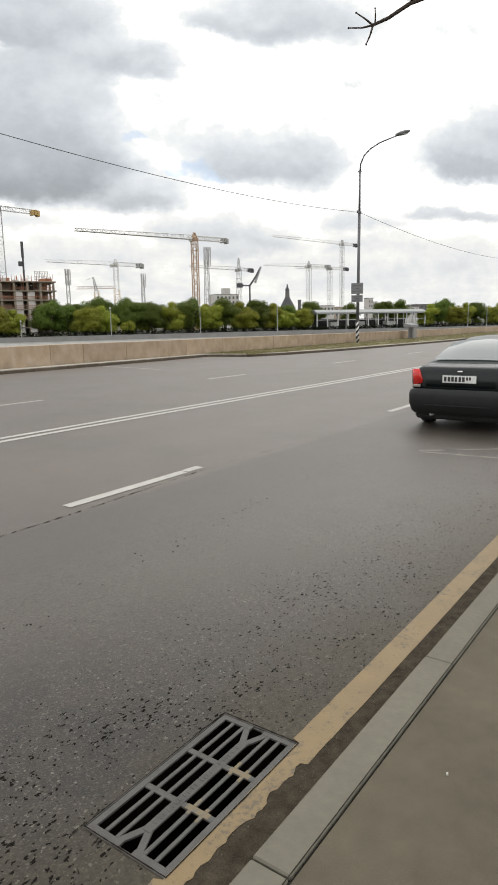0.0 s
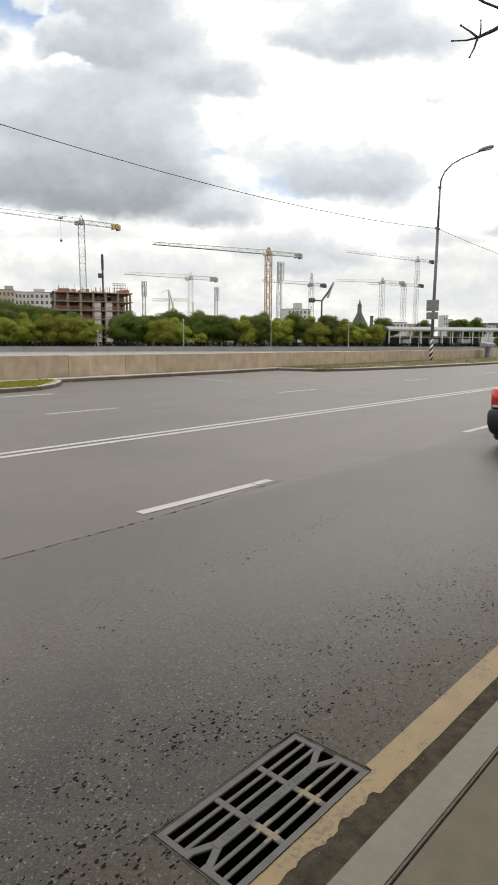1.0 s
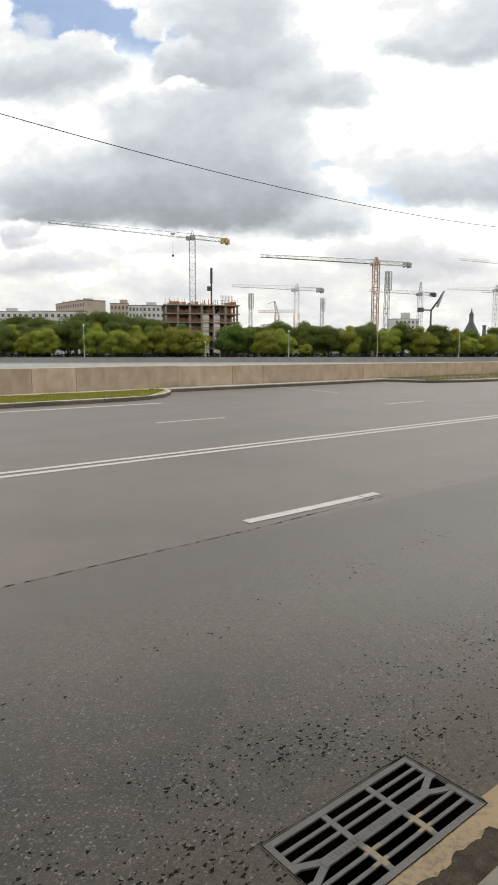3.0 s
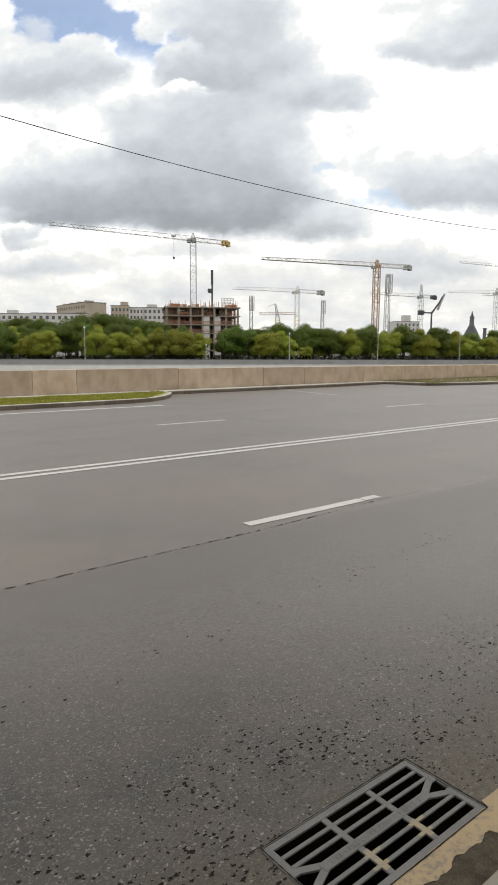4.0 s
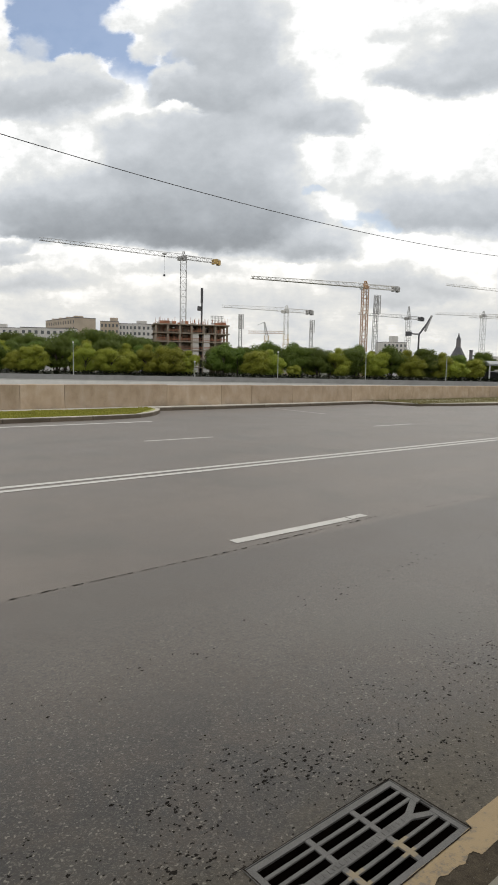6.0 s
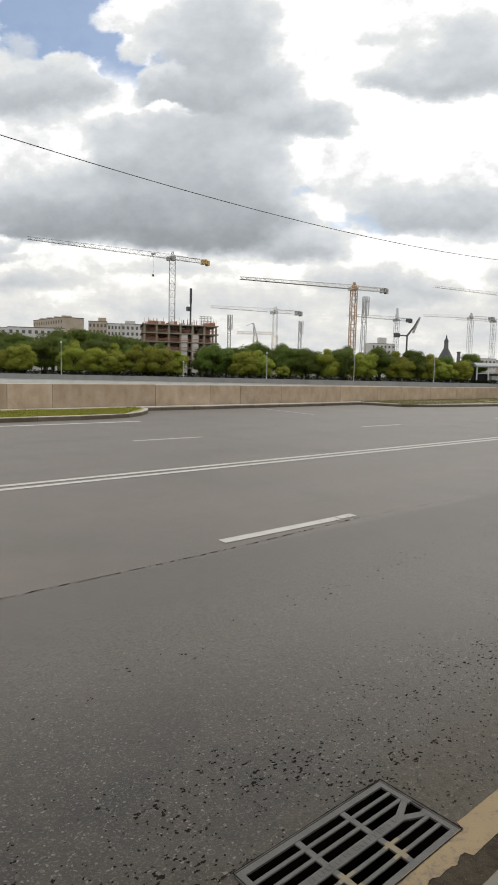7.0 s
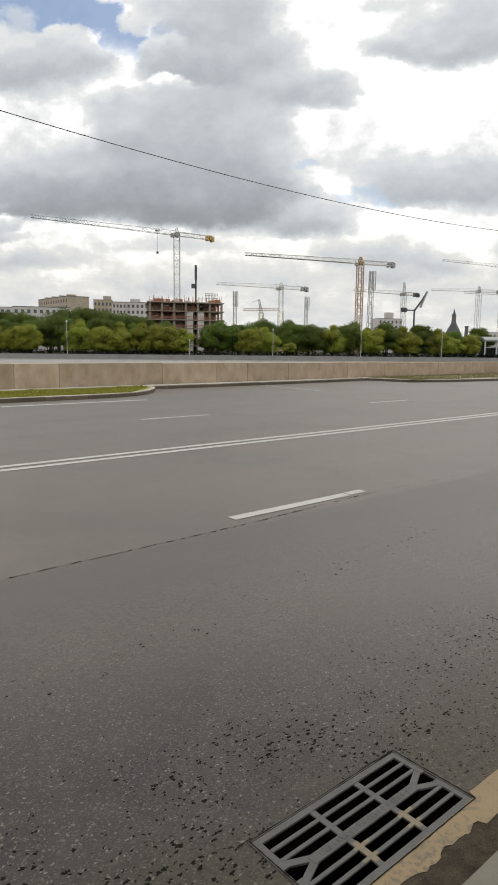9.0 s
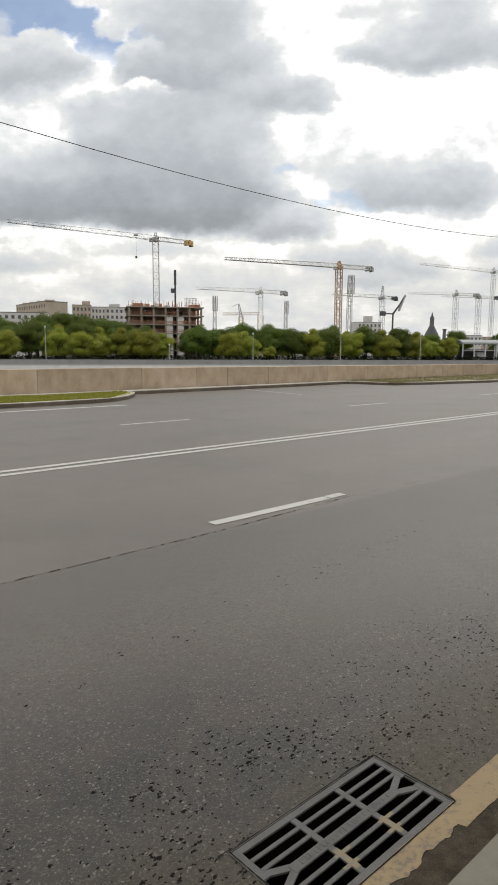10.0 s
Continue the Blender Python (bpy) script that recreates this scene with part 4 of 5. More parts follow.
for k in range(900):
    x = rnd.uniform(-0.5, 5.0)
    y = 1.15 + abs(rnd.gauss(0, 0.7)) if rnd.random() < 0.8 else rnd.uniform(1.03, 1.19)
    if GX0 - 0.03 < x < GX1 + 0.03 and GY0 - 0.03 < y < GY1 + 0.03:
        continue
    r = rnd.uniform(0.002, 0.0055)
    z = road_z(y) + 0.004
    t = rnd.uniform(0, 1.5)
    bot = [bm.verts.new((x + math.cos(t + a) * r * rnd.uniform(0.7, 1.3), y + math.sin(t + a) * r, z - 0.003)) for a in (0, 1.57, 3.14, 4.71)]
    tip = bm.verts.new((x, y, z + r * 0.8))
    for i in range(4):
        bm.faces.new((bot[i], bot[(i + 1) % 4], tip))
tagged(part("grit", bm, plain("grit", (0.13, 0.12, 0.10), 0.9, 40.0, 0.6)), "loose grit scattered over the asphalt", "grit", kind="stuff")


def butt(x, y, z, turn, size=1.0):
    bm = bmesh.new()
    beam(bm, (-0.012 * size, 0, 0.004), (0.012 * size, 0, 0.004), 0.004, sides=6)
    o = part("paper_scrap", bm, LITTER)
    o.matrix_world = pose(x, y, z, 0, 0, turn)
    tagged(o, "small pale paper scrap lying in the gutter dirt", "litter", "gutter litter")


for x, y, turn in ((2.40, 1.10, 30), (2.44, 1.09, 80), (1.93, 1.09, 10), (2.72, 1.05, 100), (1.55, 1.08, 50), (2.9, 1.06, 0)):
    butt(x, y, 0.005, turn)
butt(2.27, 0.66, 0.146, 20, 0.45)


# ---- street mast, signs, cable ----
def street_lamp():
    g = thing("street_lamp", "tall dark steel street lamp with curved arm and striped foot", "street lamp", at=(44.3, 21.6, 0.21))
    part("foot", beam(bmesh.new(), (0, 0, 0), (0, 0, 1.55), 0.125, 0.12, 16), STRIPES, g, "black and white slanting stripes", True)
    part("collar", beam(bmesh.new(), (0, 0, 1.55), (0, 0, 1.62), 0.15, 0.15, 16), POLE, g)
    part("pole", beam(beam(bmesh.new(), (0, 0, 1.62), (0.1, 0, 9.2), 0.115, 0.10, 16), (0.1, 0, 9.2), (0.12, 0, 12.0), 0.08, 0.06, 12), POLE, g, "", True)
    arm = [(0.12, 0, 11.9), (0.12, -0.05, 12.45), (0.12, -0.3, 12.95), (0.12, -0.8, 13.35), (0.12, -1.5, 13.62), (0.12, -2.4, 13.8), (0.12, -2.7, 13.85)]
    part("arm", tube(bmesh.new(), arm, [0.06, 0.055, 0.05, 0.047, 0.045, 0.042, 0.04], 10), POLE, g, "", True)
    rings = []
    for t, w, h in ((0, 0.05, 0.05), (0.1, 0.14, 0.09), (0.4, 0.20, 0.14), (0.75, 0.19, 0.13), (0.95, 0.10, 0.07), (1.0, 0.03, 0.02)):
        rings.append([(0.12 + w * math.cos(a), -2.6 - t * 1.05, 13.9 + 0.12 * t + h * math.sin(a)) for a in (math.tau * k / 12 for k in range(12))])
    lamp = part("lamp_head", loft(bmesh.new(), rings), SIGN_BACK, g, "grey oval lamp head", True)
    part("lamp_glass", solid(-0.02, 0.26, -3.45, -2.95, 13.85, 13.90, 0.02), CANOPY_POST, lamp, "pale glass cover under the head")
    part("bracket", solid(-0.25, 0.35, -0.05, 0.05, 9.12, 9.28, 0.01), POLE, g)
    for z in (9.2, 11.95):
        part("band", beam(bmesh.new(), (0.1, 0, z - 0.05), (0.1, 0, z + 0.05), 0.125, 0.125, 12), POLE, g)
    return g


street_lamp()


def road_sign(z0, z1, width, name, label):
    g = thing(name, label, "road sign", at=(44.3, 21.6, 0))
    part("plate", solid(-0.145, -0.13, -width / 2, width / 2, z0, z1, 0.005), SIGN_BACK, g)
    for k in (0.25, 0.75):
        z = z0 + (z1 - z0) * k
        part("rail", solid(-0.165, -0.146, -width / 2 + 0.05, width / 2 - 0.05, z - 0.02, z + 0.02), POLE, g)
    part("clamp", solid(-0.17, -0.11, -0.14, 0.14, (z0 + z1) / 2 - 0.04, (z0 + z1) / 2 + 0.04, 0.01), POLE, g)
    return g


road_sign(3.72, 4.5, 0.95, "road_sign", "large grey back of a road sign on the mast")
road_sign(3.15, 3.64, 0.9, "road_sign", "small grey back of a road sign below")


def info_board():
    g = thing("roadside_cabinet", "grey metal box on a post with a slanted board on top", "cabinet", at=(54.3, 21.5, 0.21))
    part("post", solid(-0.08, 0.08, -0.08, 0.08, 0, 0.95, 0.01), POLE, g)
    part("box", solid(0.1, 0.8, -0.25, 0.25, 0.02, 0.95, 0.02), FAR_WALL, g, "pale weathered box")
    bm = solid(-0.75, 1.05, -0.3, 0.35, 0.95, 1.30, 0.03)
    for v in bm.verts:
        if v.co.z > 1.1 and v.co.y < 0:
            v.co.z -= 0.1
    part("board", bm, SIGN_BACK, g)
    return g


info_board()


def cable():
    bm = bmesh.new()
    pts = []
    for a, b, low, mid in ((-41.5, 1.5, 8.5, -20), (1.5, 44.45, 8.52, 23.0), (44.45, 95.5, 8.5, 70.0), (95.5, 146, 8.5, 121)):
        for i in range(24):
            x = a + (b - a) * i / 24
            pts.append((x, 21.6, low + 0.9 * ((x - mid) / ((b - a) / 2)) ** 2))
    tube(bm, pts, [0.014] * len(pts), 6)
    return tagged(part("overhead_cable", bm, WIRE), "thin black cable sagging between the street masts", "cable")


cable()


# ---- bare branch over the sidewalk ----
def branch_tree():
    g = thing("street_tree", "bare dark branch of a young tree reaching over the road", "tree", at=(4.6, -2.3, 0.145))
    o = Vector((4.6, -2.3, 0.145))

    def rel(*pts):
        return [Vector(p) - o for p in pts]

    part("trunk", tube(bmesh.new(), [(0, 0, -0.05), (0.02, 0, 1.2), (-0.05, 0.1, 2.6), (-0.15, 0.2, 4.2), (-0.1, 0.2, 6.0)], [0.09, 0.075, 0.06, 0.045, 0.02], 10), BARK, g, "", True)
    main = rel((4.47, -2.15, 3.6), (3.9, -1.2, 3.75), (3.3, 0.2, 3.45), (3.08, 0.7, 3.20), (2.93, 1.0, 3.06), (2.875, 1.12, 3.025), (2.85, 1.2, 2.985), (2.836, 1.262, 2.969))
    limb = part("branch", tube(bmesh.new(), main, [0.035, 0.03, 0.016, 0.012, 0.010, 0.0085, 0.0075, 0.006], 8), BARK, g, "", True)
    for pts, r in ((((2.836, 1.262, 2.969), (2.815, 1.30, 2.962), (2.794, 1.351, 2.967)), 0.0045),
                   (((2.836, 1.262, 2.969), (2.812, 1.285, 2.99), (2.79, 1.315, 3.013)), 0.0045),
                   (((2.84, 1.255, 2.97), (2.826, 1.247, 2.995), (2.82, 1.246, 3.022)), 0.0035),
                   (((2.836, 1.262, 2.969), (2.838, 1.275, 2.935), (2.845, 1.296, 2.908)), 0.0048),
                   (((2.92, 1.02, 3.055), (2.868, 1.115, 3.036), (2.84, 1.172, 3.047), (2.803, 1.228, 3.075), (2.76, 1.281, 3.113), (2.70, 1.34, 3.16)), 0.006)):
        pts = rel(*pts)
        part("twig", tube(bmesh.new(), pts, [r] + [r * 0.75] * (len(pts) - 2) + [r * 0.55], 6), BARK, limb, "", True)
        b = bmesh.new()
        bmesh.ops.create_icosphere(b, subdivisions=1, radius=r * 1.1, matrix=Matrix.Translation(pts[-1]))
        part("bud", b, BARK, limb, "", True)
    return g


branch_tree()


# ---- car ----
def ring(x, w, zb, zt, r, n=7):
    """A rounded upright section across the car at x."""
    pts = []
    for cy, cz, a0 in ((w - r, zt - r, 0), (-w + r, zt - r, 90), (-w + r, zb + r, 180), (w - r, zb + r, 270)):
        for k in range(n):
            a = radians(a0 + 90 * k / (n - 1))
            pts.append((x, cy + r * math.cos(a), cz + r * math.sin(a)))
    return pts


def sedan():
    """A saloon with its tail at x = 0 and its nose at x = 4.4."""
    g = thing("car", "black four-door saloon car with dusty dark bumper on the road", "car", at=(10.12, 3.18, 0.055))
    body = [(0.09, 0.70, 0.52, 0.90, 0.16), (0.12, 0.765, 0.46, 0.965, 0.18), (0.20, 0.80, 0.40, 1.01, 0.25), (0.34, 0.825, 0.34, 1.03, 0.27), (0.75, 0.845, 0.26, 1.035, 0.24), (1.3, 0.85, 0.22, 0.99, 0.16),
            (2.2, 0.85, 0.20, 0.95, 0.16), (3.1, 0.845, 0.20, 0.93, 0.18), (3.7, 0.83, 0.22, 0.85, 0.20), (4.15, 0.78, 0.26, 0.74, 0.18), (4.34, 0.66, 0.34, 0.64, 0.12)]
    part("body", loft(bmesh.new(), [ring(*s) for s in body]), CAR_PAINT, g, "", True)
    # the cabin: pillars and roof as one shell, panes set on it
    bm = bmesh.new()
    rings = []
    for x, w, z in ((0.52, 0.70, 1.01), (0.68, 0.66, 1.085), (0.95, 0.62, 1.215), (1.22, 0.58, 1.325), (1.50, 0.555, 1.40), (1.80, 0.55, 1.435), (2.15, 0.55, 1.44), (2.6, 0.565, 1.39), (2.95, 0.60, 1.22), (3.42, 0.66, 0.95)):
        low, wl = 0.96, 0.77
        k = max(0.02, z - low)
        side = [(wl, 0.0), (wl - (wl - w) * 0.35, 0.34), (wl - (wl - w) * 0.85, 0.66), (w - 0.075, 0.84), (w - 0.19, 0.945), (w - 0.36, 0.985)]
        rings.append([(x, -y, low + k * f) for y, f in side] + [(x, 0, low + k)] + [(x, y, low + k * f) for y, f in side[::-1]])
    part("cabin", loft(bm, rings), CAR_ROOF, g, "dark roof and pillars, coloured paler for the sky reflected there", True)

    def pane(name, corners, label, lift):
        bm = bmesh.new()
        c = [Vector(p) for p in corners]
        n = (c[1] - c[0]).cross(c[3] - c[0]).normalized() * lift
        rows = []
        for j in range(6):
            row = []
            for i in range(9):
                u, v = i / 8, j / 5
                p = c[0].lerp(c[1], u).lerp(c[3].lerp(c[2], u), v)
                p.x -= 0.02 * (1 - (2 * u - 1) ** 2) if name == "rear_window" else 0
                row.append(bm.verts.new(p + n))
            rows.append(row)
        for a, b in zip(rows, rows[1:]):
            for i in range(8):
                bm.faces.new((a[i], a[i + 1], b[i + 1], b[i]))
        return part(name, bm, CAR_GLASS, g, label, True)

    bm = bmesh.new()
    rows = []
    for x, w, z in ((0.635, 0.61, 1.064), (0.80, 0.585, 1.143), (0.95, 0.56, 1.215), (1.12, 0.53, 1.286), (1.28, 0.495, 1.344), (1.38, 0.465, 1.372)):
        k = z - 0.96
        row = []
        for n in range(-8, 9):
            u = n / 8
            drop = 0.02 * abs(u) + 0.15 * max(0.0, abs(u) - 0.45) ** 1.7
            row.append(bm.verts.new((x - 0.012, w * u, 0.96 + k * (1 - drop * 1.15) + 0.016)))
        rows.append(row)
    for lower, upper in zip(rows, rows[1:]):
        for n in range(16):
            bm.faces.new((lower[n], upper[n], upper[n + 1], lower[n + 1]))
    bmesh.ops.recalc_face_normals(bm, faces=bm.faces)
    part("rear_window", bm, CAR_GLASS, g, "sloping curved glass reflecting the sky", True)
    for s in (1, -1):
        pane("side_window", ((1.15, s * 0.765, 1.02), (2.05, s * 0.765, 1.02), (2.05, s * 0.572, 1.30), (1.62, s * 0.575, 1.295)), "", 0.012 * (1 if s < 0 else -1))
        pane("side_window", ((2.12, s * 0.765, 1.02), (2.95, s * 0.765, 1.0), (2.55, s * 0.58, 1.28), (2.12, s * 0.572, 1.30)), "", 0.012 * (1 if s < 0 else -1))
    # bumper, wrapping round the tail
    bm = bmesh.new()
    rings = []
    for zz, out in ((0.26, -0.02), (0.30, 0.02), (0.42, 0.055), (0.56, 0.06), (0.62, 0.045), (0.655, 0.0)):
        loop = []
        for k in range(25):
            a = math.pi * (k / 24)
            loop.append((0.14 - (0.14 + out) * min(1, 1.35 * math.sin(a) ** 0.55) + (0.85 if k in (0, 24) else 0.35 * (abs(math.cos(a)) ** 8)), (0.80 + out * 0.9) * (1 if math.cos(a) > 0 else -1) * abs(math.cos(a)) ** 0.42, zz))
        rings.append(loop)
    made = [[bm.verts.new(p) for p in r] for r in rings]
    for a, b in zip(made, made[1:]):
        for k in range(24):
            bm.faces.new((a[k], a[k + 1], b[k + 1], b[k]))
    bmesh.ops.recalc_face_normals(bm, faces=bm.faces)
    bumper = part("rear_bumper", bm, BUMPER, g, "matt black plastic bumper with dust", True)
    part("trim_strip", solid(-0.068, -0.05, -0.5, 0.5, 0.40, 0.412, 0.003), RUBBER, bumper)
    part("trunk_lid", solid(0.082, 0.12, -0.55, 0.55, 0.67, 0.885, 0.018), CAR_PAINT, g, "", True)
    for s in (1, -1):
        rings = []
        for y, x, z0, z1 in ((0.60, 0.075, 0.735, 0.80), (0.635, 0.075, 0.725, 0.90), (0.675, 0.08, 0.715, 0.955), (0.74, 0.11, 0.71, 0.955), (0.80, 0.19, 0.72, 0.94), (0.835, 0.33, 0.76, 0.91)):
            rings.append([(x - 0.012, s * y, z0), (x - 0.014, s * y, z1), (x + 0.06, s * (y - 0.02), z1), (x + 0.06, s * (y - 0.02), z0)])
        light = part("tail_light", loft(bmesh.new(), rings), TAIL_RED, g, "red tail light wrapping round the corner", True)
        part("reversing_lens", solid(0.045, 0.10, min(s * 0.62, s * 0.73), max(s * 0.62, s * 0.73), 0.672, 0.712, 0.008), LENS_CLEAR, light, "pale clear lens")
    plate = part("number_plate", solid(0.052, 0.068, -0.26, 0.26, 0.755, 0.867, 0.004), PLATE, g, "white plate in a dark frame")
    part("plate_frame", solid(0.058, 0.074, -0.272, 0.272, 0.743, 0.879, 0.004), INK, plate)
    y = 0.235
    for k in range(8):
        w = 0.040 if k < 6 else 0.030
        part("plate_bar", solid(0.049, 0.0525, y - w, y, 0.775 if k < 6 else 0.80, 0.848, 0.0), INK, plate)
        y -= w + (0.020 if k in (0, 3, 5) else 0.014)
    bm = bmesh.new()
    bmesh.ops.create_uvsphere(bm, u_segments=16, v_segments=8, radius=1, matrix=Matrix.Translation((0.088, 0, 0.925)) @ Matrix.Diagonal((0.008, 0.045, 0.017, 1)))
    part("badge", bm, CHROME, g, "small oval chrome badge", True)
    part("exhaust", beam(bmesh.new(), (0.02, 0.42, 0.245), (0.4, 0.42, 0.245), 0.025, sides=12), RIM, g, "", True)
    for x in (0.86, 3.48):
        for s in (1, -1):
            bm = bmesh.new()
            prof = ((0.20, 0.09), (0.29, 0.10), (0.31, 0.085), (0.315, 0.04), (0.315, -0.04), (0.31, -0.085), (0.29, -0.10), (0.20, -0.09))
            loft(bm, [[(x + r * math.cos(t), s * 0.735 + y, 0.315 + r * math.sin(t)) for r, y in prof] for t in (math.tau * k / 28 for k in range(29))], False)
            w = part("wheel", bm, RUBBER, g, "black tyre", True)
            bm = bmesh.new()
            beam(bm, (x, s * 0.735 - 0.06, 0.315), (x, s * 0.735 + 0.06, 0.315), 0.205, sides=20)
            part("rim", bm, RIM, w)
    part("underbody", solid(0.12, 4.1, -0.72, 0.72, 0.16, 0.34, 0.04), RUBBER, g)
    for s in (1, -1):
        part("door_mirror", solid(2.75, 2.95, min(s * 0.80, s * 1.0), max(s * 0.80, s * 1.0), 0.95, 1.09, 0.03), CAR_PAINT, g)
    return g


sedan()


# ---- far bank: lattice work ----
def lattice(bm, a, b, w, bay, chord=0.11, brace=0.06, w2=None, three=False):
    """A lattice mast or jib from a to b, w wide, braced every bay."""
    a, b = Vector(a), Vector(b)
    w2 = w if w2 is None else w2
    d = b - a
    u = d.normalized()
    if abs(u.z) > 0.7:
        p, q = Vector((NY, -NX, 0)), Vector((NX, NY, 0))
    else:
        p = u.cross((0, 0, 1)).normalized()
        q = Vector((0, 0, 1))
    corners = [(-0.5, -0.5), (0.5, -0.5), (0.5, 0.5), (-0.5, 0.5)] if not three else [(-0.5, 0.0), (0.5, 0.0), (0.0, 0.95)]

    def at(t, c):
        ww = w + (w2 - w) * t
        return a + d * t + p * c[0] * ww + q * c[1] * ww

    for c in corners:
        beam(bm, at(0, c), at(1, c), chord, sides=3)
    n = max(2, round(d.length / bay))
    for i in range(n):
        t0, t1 = i / n, (i + 1) / n
        for k in range(len(corners)):
            c, e = corners[k], corners[(k + 1) % len(corners)]
            if i % 2:
                c, e = e, c
            beam(bm, at(t0, c), at(t1, e), brace, sides=3)
            if not three:
                beam(bm, at(t0, c), at(t0, e), brace, sides=3)
    return bm


def tower_crane(label, mast, top, tip, tail, mast_mat, jib_mat, weight_mat, width=2.2, apex=3.2, split=None, hook=None, low=-1.1, cab=True, chord=0.10, brace=0.055):
    """mast, tip and tail: (s, d) on the far bank; top: height of the jib."""
    m = far(*mast, low)
    g = thing("tower_crane", label, "tower crane", "cranes of the building site", at=m)
    o = Vector(m)
    base, head = Vector((0, 0, 0)), Vector((0, 0, top - low))
    if split:
        knee = Vector((0, 0, split - low))
        part("lower_mast", lattice(bmesh.new(), base, knee, width, width * 1.15, chord, brace), CRANE_YELLOW, g, "yellow lower mast")
        part("mast", lattice(bmesh.new(), knee, head, width * 0.85, width * 1.15, chord, brace), mast_mat, g)
    else:
        part("mast", lattice(bmesh.new(), base, head, width, width * 1.15, chord, brace), mast_mat, g)
    part("footing", solid(-2.5, 2.5, -2.5, 2.5, -0.3, 0.5), CONCRETE, g)
    e = far(*tip, top) - o
    t = far(*tail, top) - o
    part("jib", lattice(bmesh.new(), head - Vector((0, 0, 0.6)), e - Vector((0, 0, 0.6)), 1.9, 2.0, chord * 0.85, brace * 0.85, 1.0, True), jib_mat, g)
    part("counter_jib", lattice(bmesh.new(), head, t, 1.5, 2.6, chord * 0.9, brace), jib_mat, g)
    u = (t - head).normalized()
    turn = math.degrees(math.atan2(u.y, u.x))
    bm = solid(-3.0, -2.1, -1.0, 1.0, -1.3, 0.7, 0.1)
    box(bm, -1.8, -0.9, -1.0, 1.0, -1.0, 0.9)
    box(bm, -0.7, 0.3, -1.0, 1.0, -1.5, 0.5)
    box(bm, -3.0, 0.3, -0.6, 0.6, -0.1, 0.2)
    bmesh.ops.transform(bm, matrix=Matrix.Translation(t) @ pose(0, 0, 0, 0, 0, turn), verts=bm.verts)
    part("counterweight", bm, weight_mat, g)
    part("slewing_ring", beam(bmesh.new(), head - Vector((0, 0, 1.2)), head + Vector((0, 0, 0.4)), width * 0.5, width * 0.55, 10), mast_mat, g)
    part("apex", lattice(bmesh.new(), head + Vector((0, 0, 0.3)), head + Vector((0, 0, apex)), 1.5, 1.5, chord, brace, 0.5), mast_mat, g)
    if cab:
        bm = solid(-0.7, 0.7, -0.7, 0.7, -1.2, 0.4, 0.15)
        bmesh.ops.transform(bm, matrix=Matrix.Translation(head - u * 1.9 - Vector((0, 0, 0.3))), verts=bm.verts)
        part("cab", bm, jib_mat, g)
    if hook:
        f, drop = hook
        p = head.lerp(e, f)
        rope = part("hoist_rope", beam(bmesh.new(), p + Vector((0, 0, 0.4)), p - Vector((0, 0, drop)), 0.05, sides=3), CRANE_DARK, g)
        part("trolley", solid(p.x - 0.8, p.x + 0.8, p.y - 0.6, p.y + 0.6, p.z + 0.1, p.z + 0.7, 0.1), CRANE_GREY, rope)
        part("hook_block", solid(p.x - 0.35, p.x + 0.35, p.y - 0.35, p.y + 0.35, p.z - drop - 0.8, p.z - drop, 0.1), CRANE_DARK, rope)
    return g


tower_crane("tall pale tower crane with an ochre counterweight over the shell", (25.3, 90), 45.6, (-27.4, 66.5), (40.6, 96.8), CRANE_GREY, CRANE_GREY, CRANE_YELLOW, 2.3, 2.4, hook=(0.15, 7.5))
tower_crane("tall tan tower crane with a pale lattice jib", (102.8, 90), 37.6, (50.8, 78.5), (119.3, 93.6), CRANE_TAN, CRANE_WHITE, CRANE_GREY, 2.3, 2.2, chord=0.22, brace=0.12)
tower_crane("pale tower crane on a yellow mast", (76.1, 120), 29.0, (44.3, 110), (89.6, 124), CRANE_WHITE, CRANE_WHITE, CRANE_GREY, 2.2, 2.2, split=18)
tower_crane("small grey tower crane with a peaked top", (155.3, 160), 31.3, (121, 146), (165.5, 164), CRANE_GREY, CRANE_GREY, CRANE_DARK, 2.2, 6.0)
tower_crane("pale grey tower crane far behind the trees", (212, 180), 36.0, (181, 180), (228, 182), CRANE_GREY, CRANE_WHITE, CRANE_GREY, 2.4, 2.6)
tower_crane("pale grey tower crane far behind the trees", (233.6, 190), 35.6, (207, 188), (248, 191), CRANE_GREY, CRANE_WHITE, CRANE_DARK, 2.4, 2.0)
tower_crane("very tall thin grey tower crane far off", (249.6, 200), 52.5, (185.5, 177), (264, 204), CRANE_GREY, CRANE_WHITE, CRANE_DARK, 2.1, 2.6)


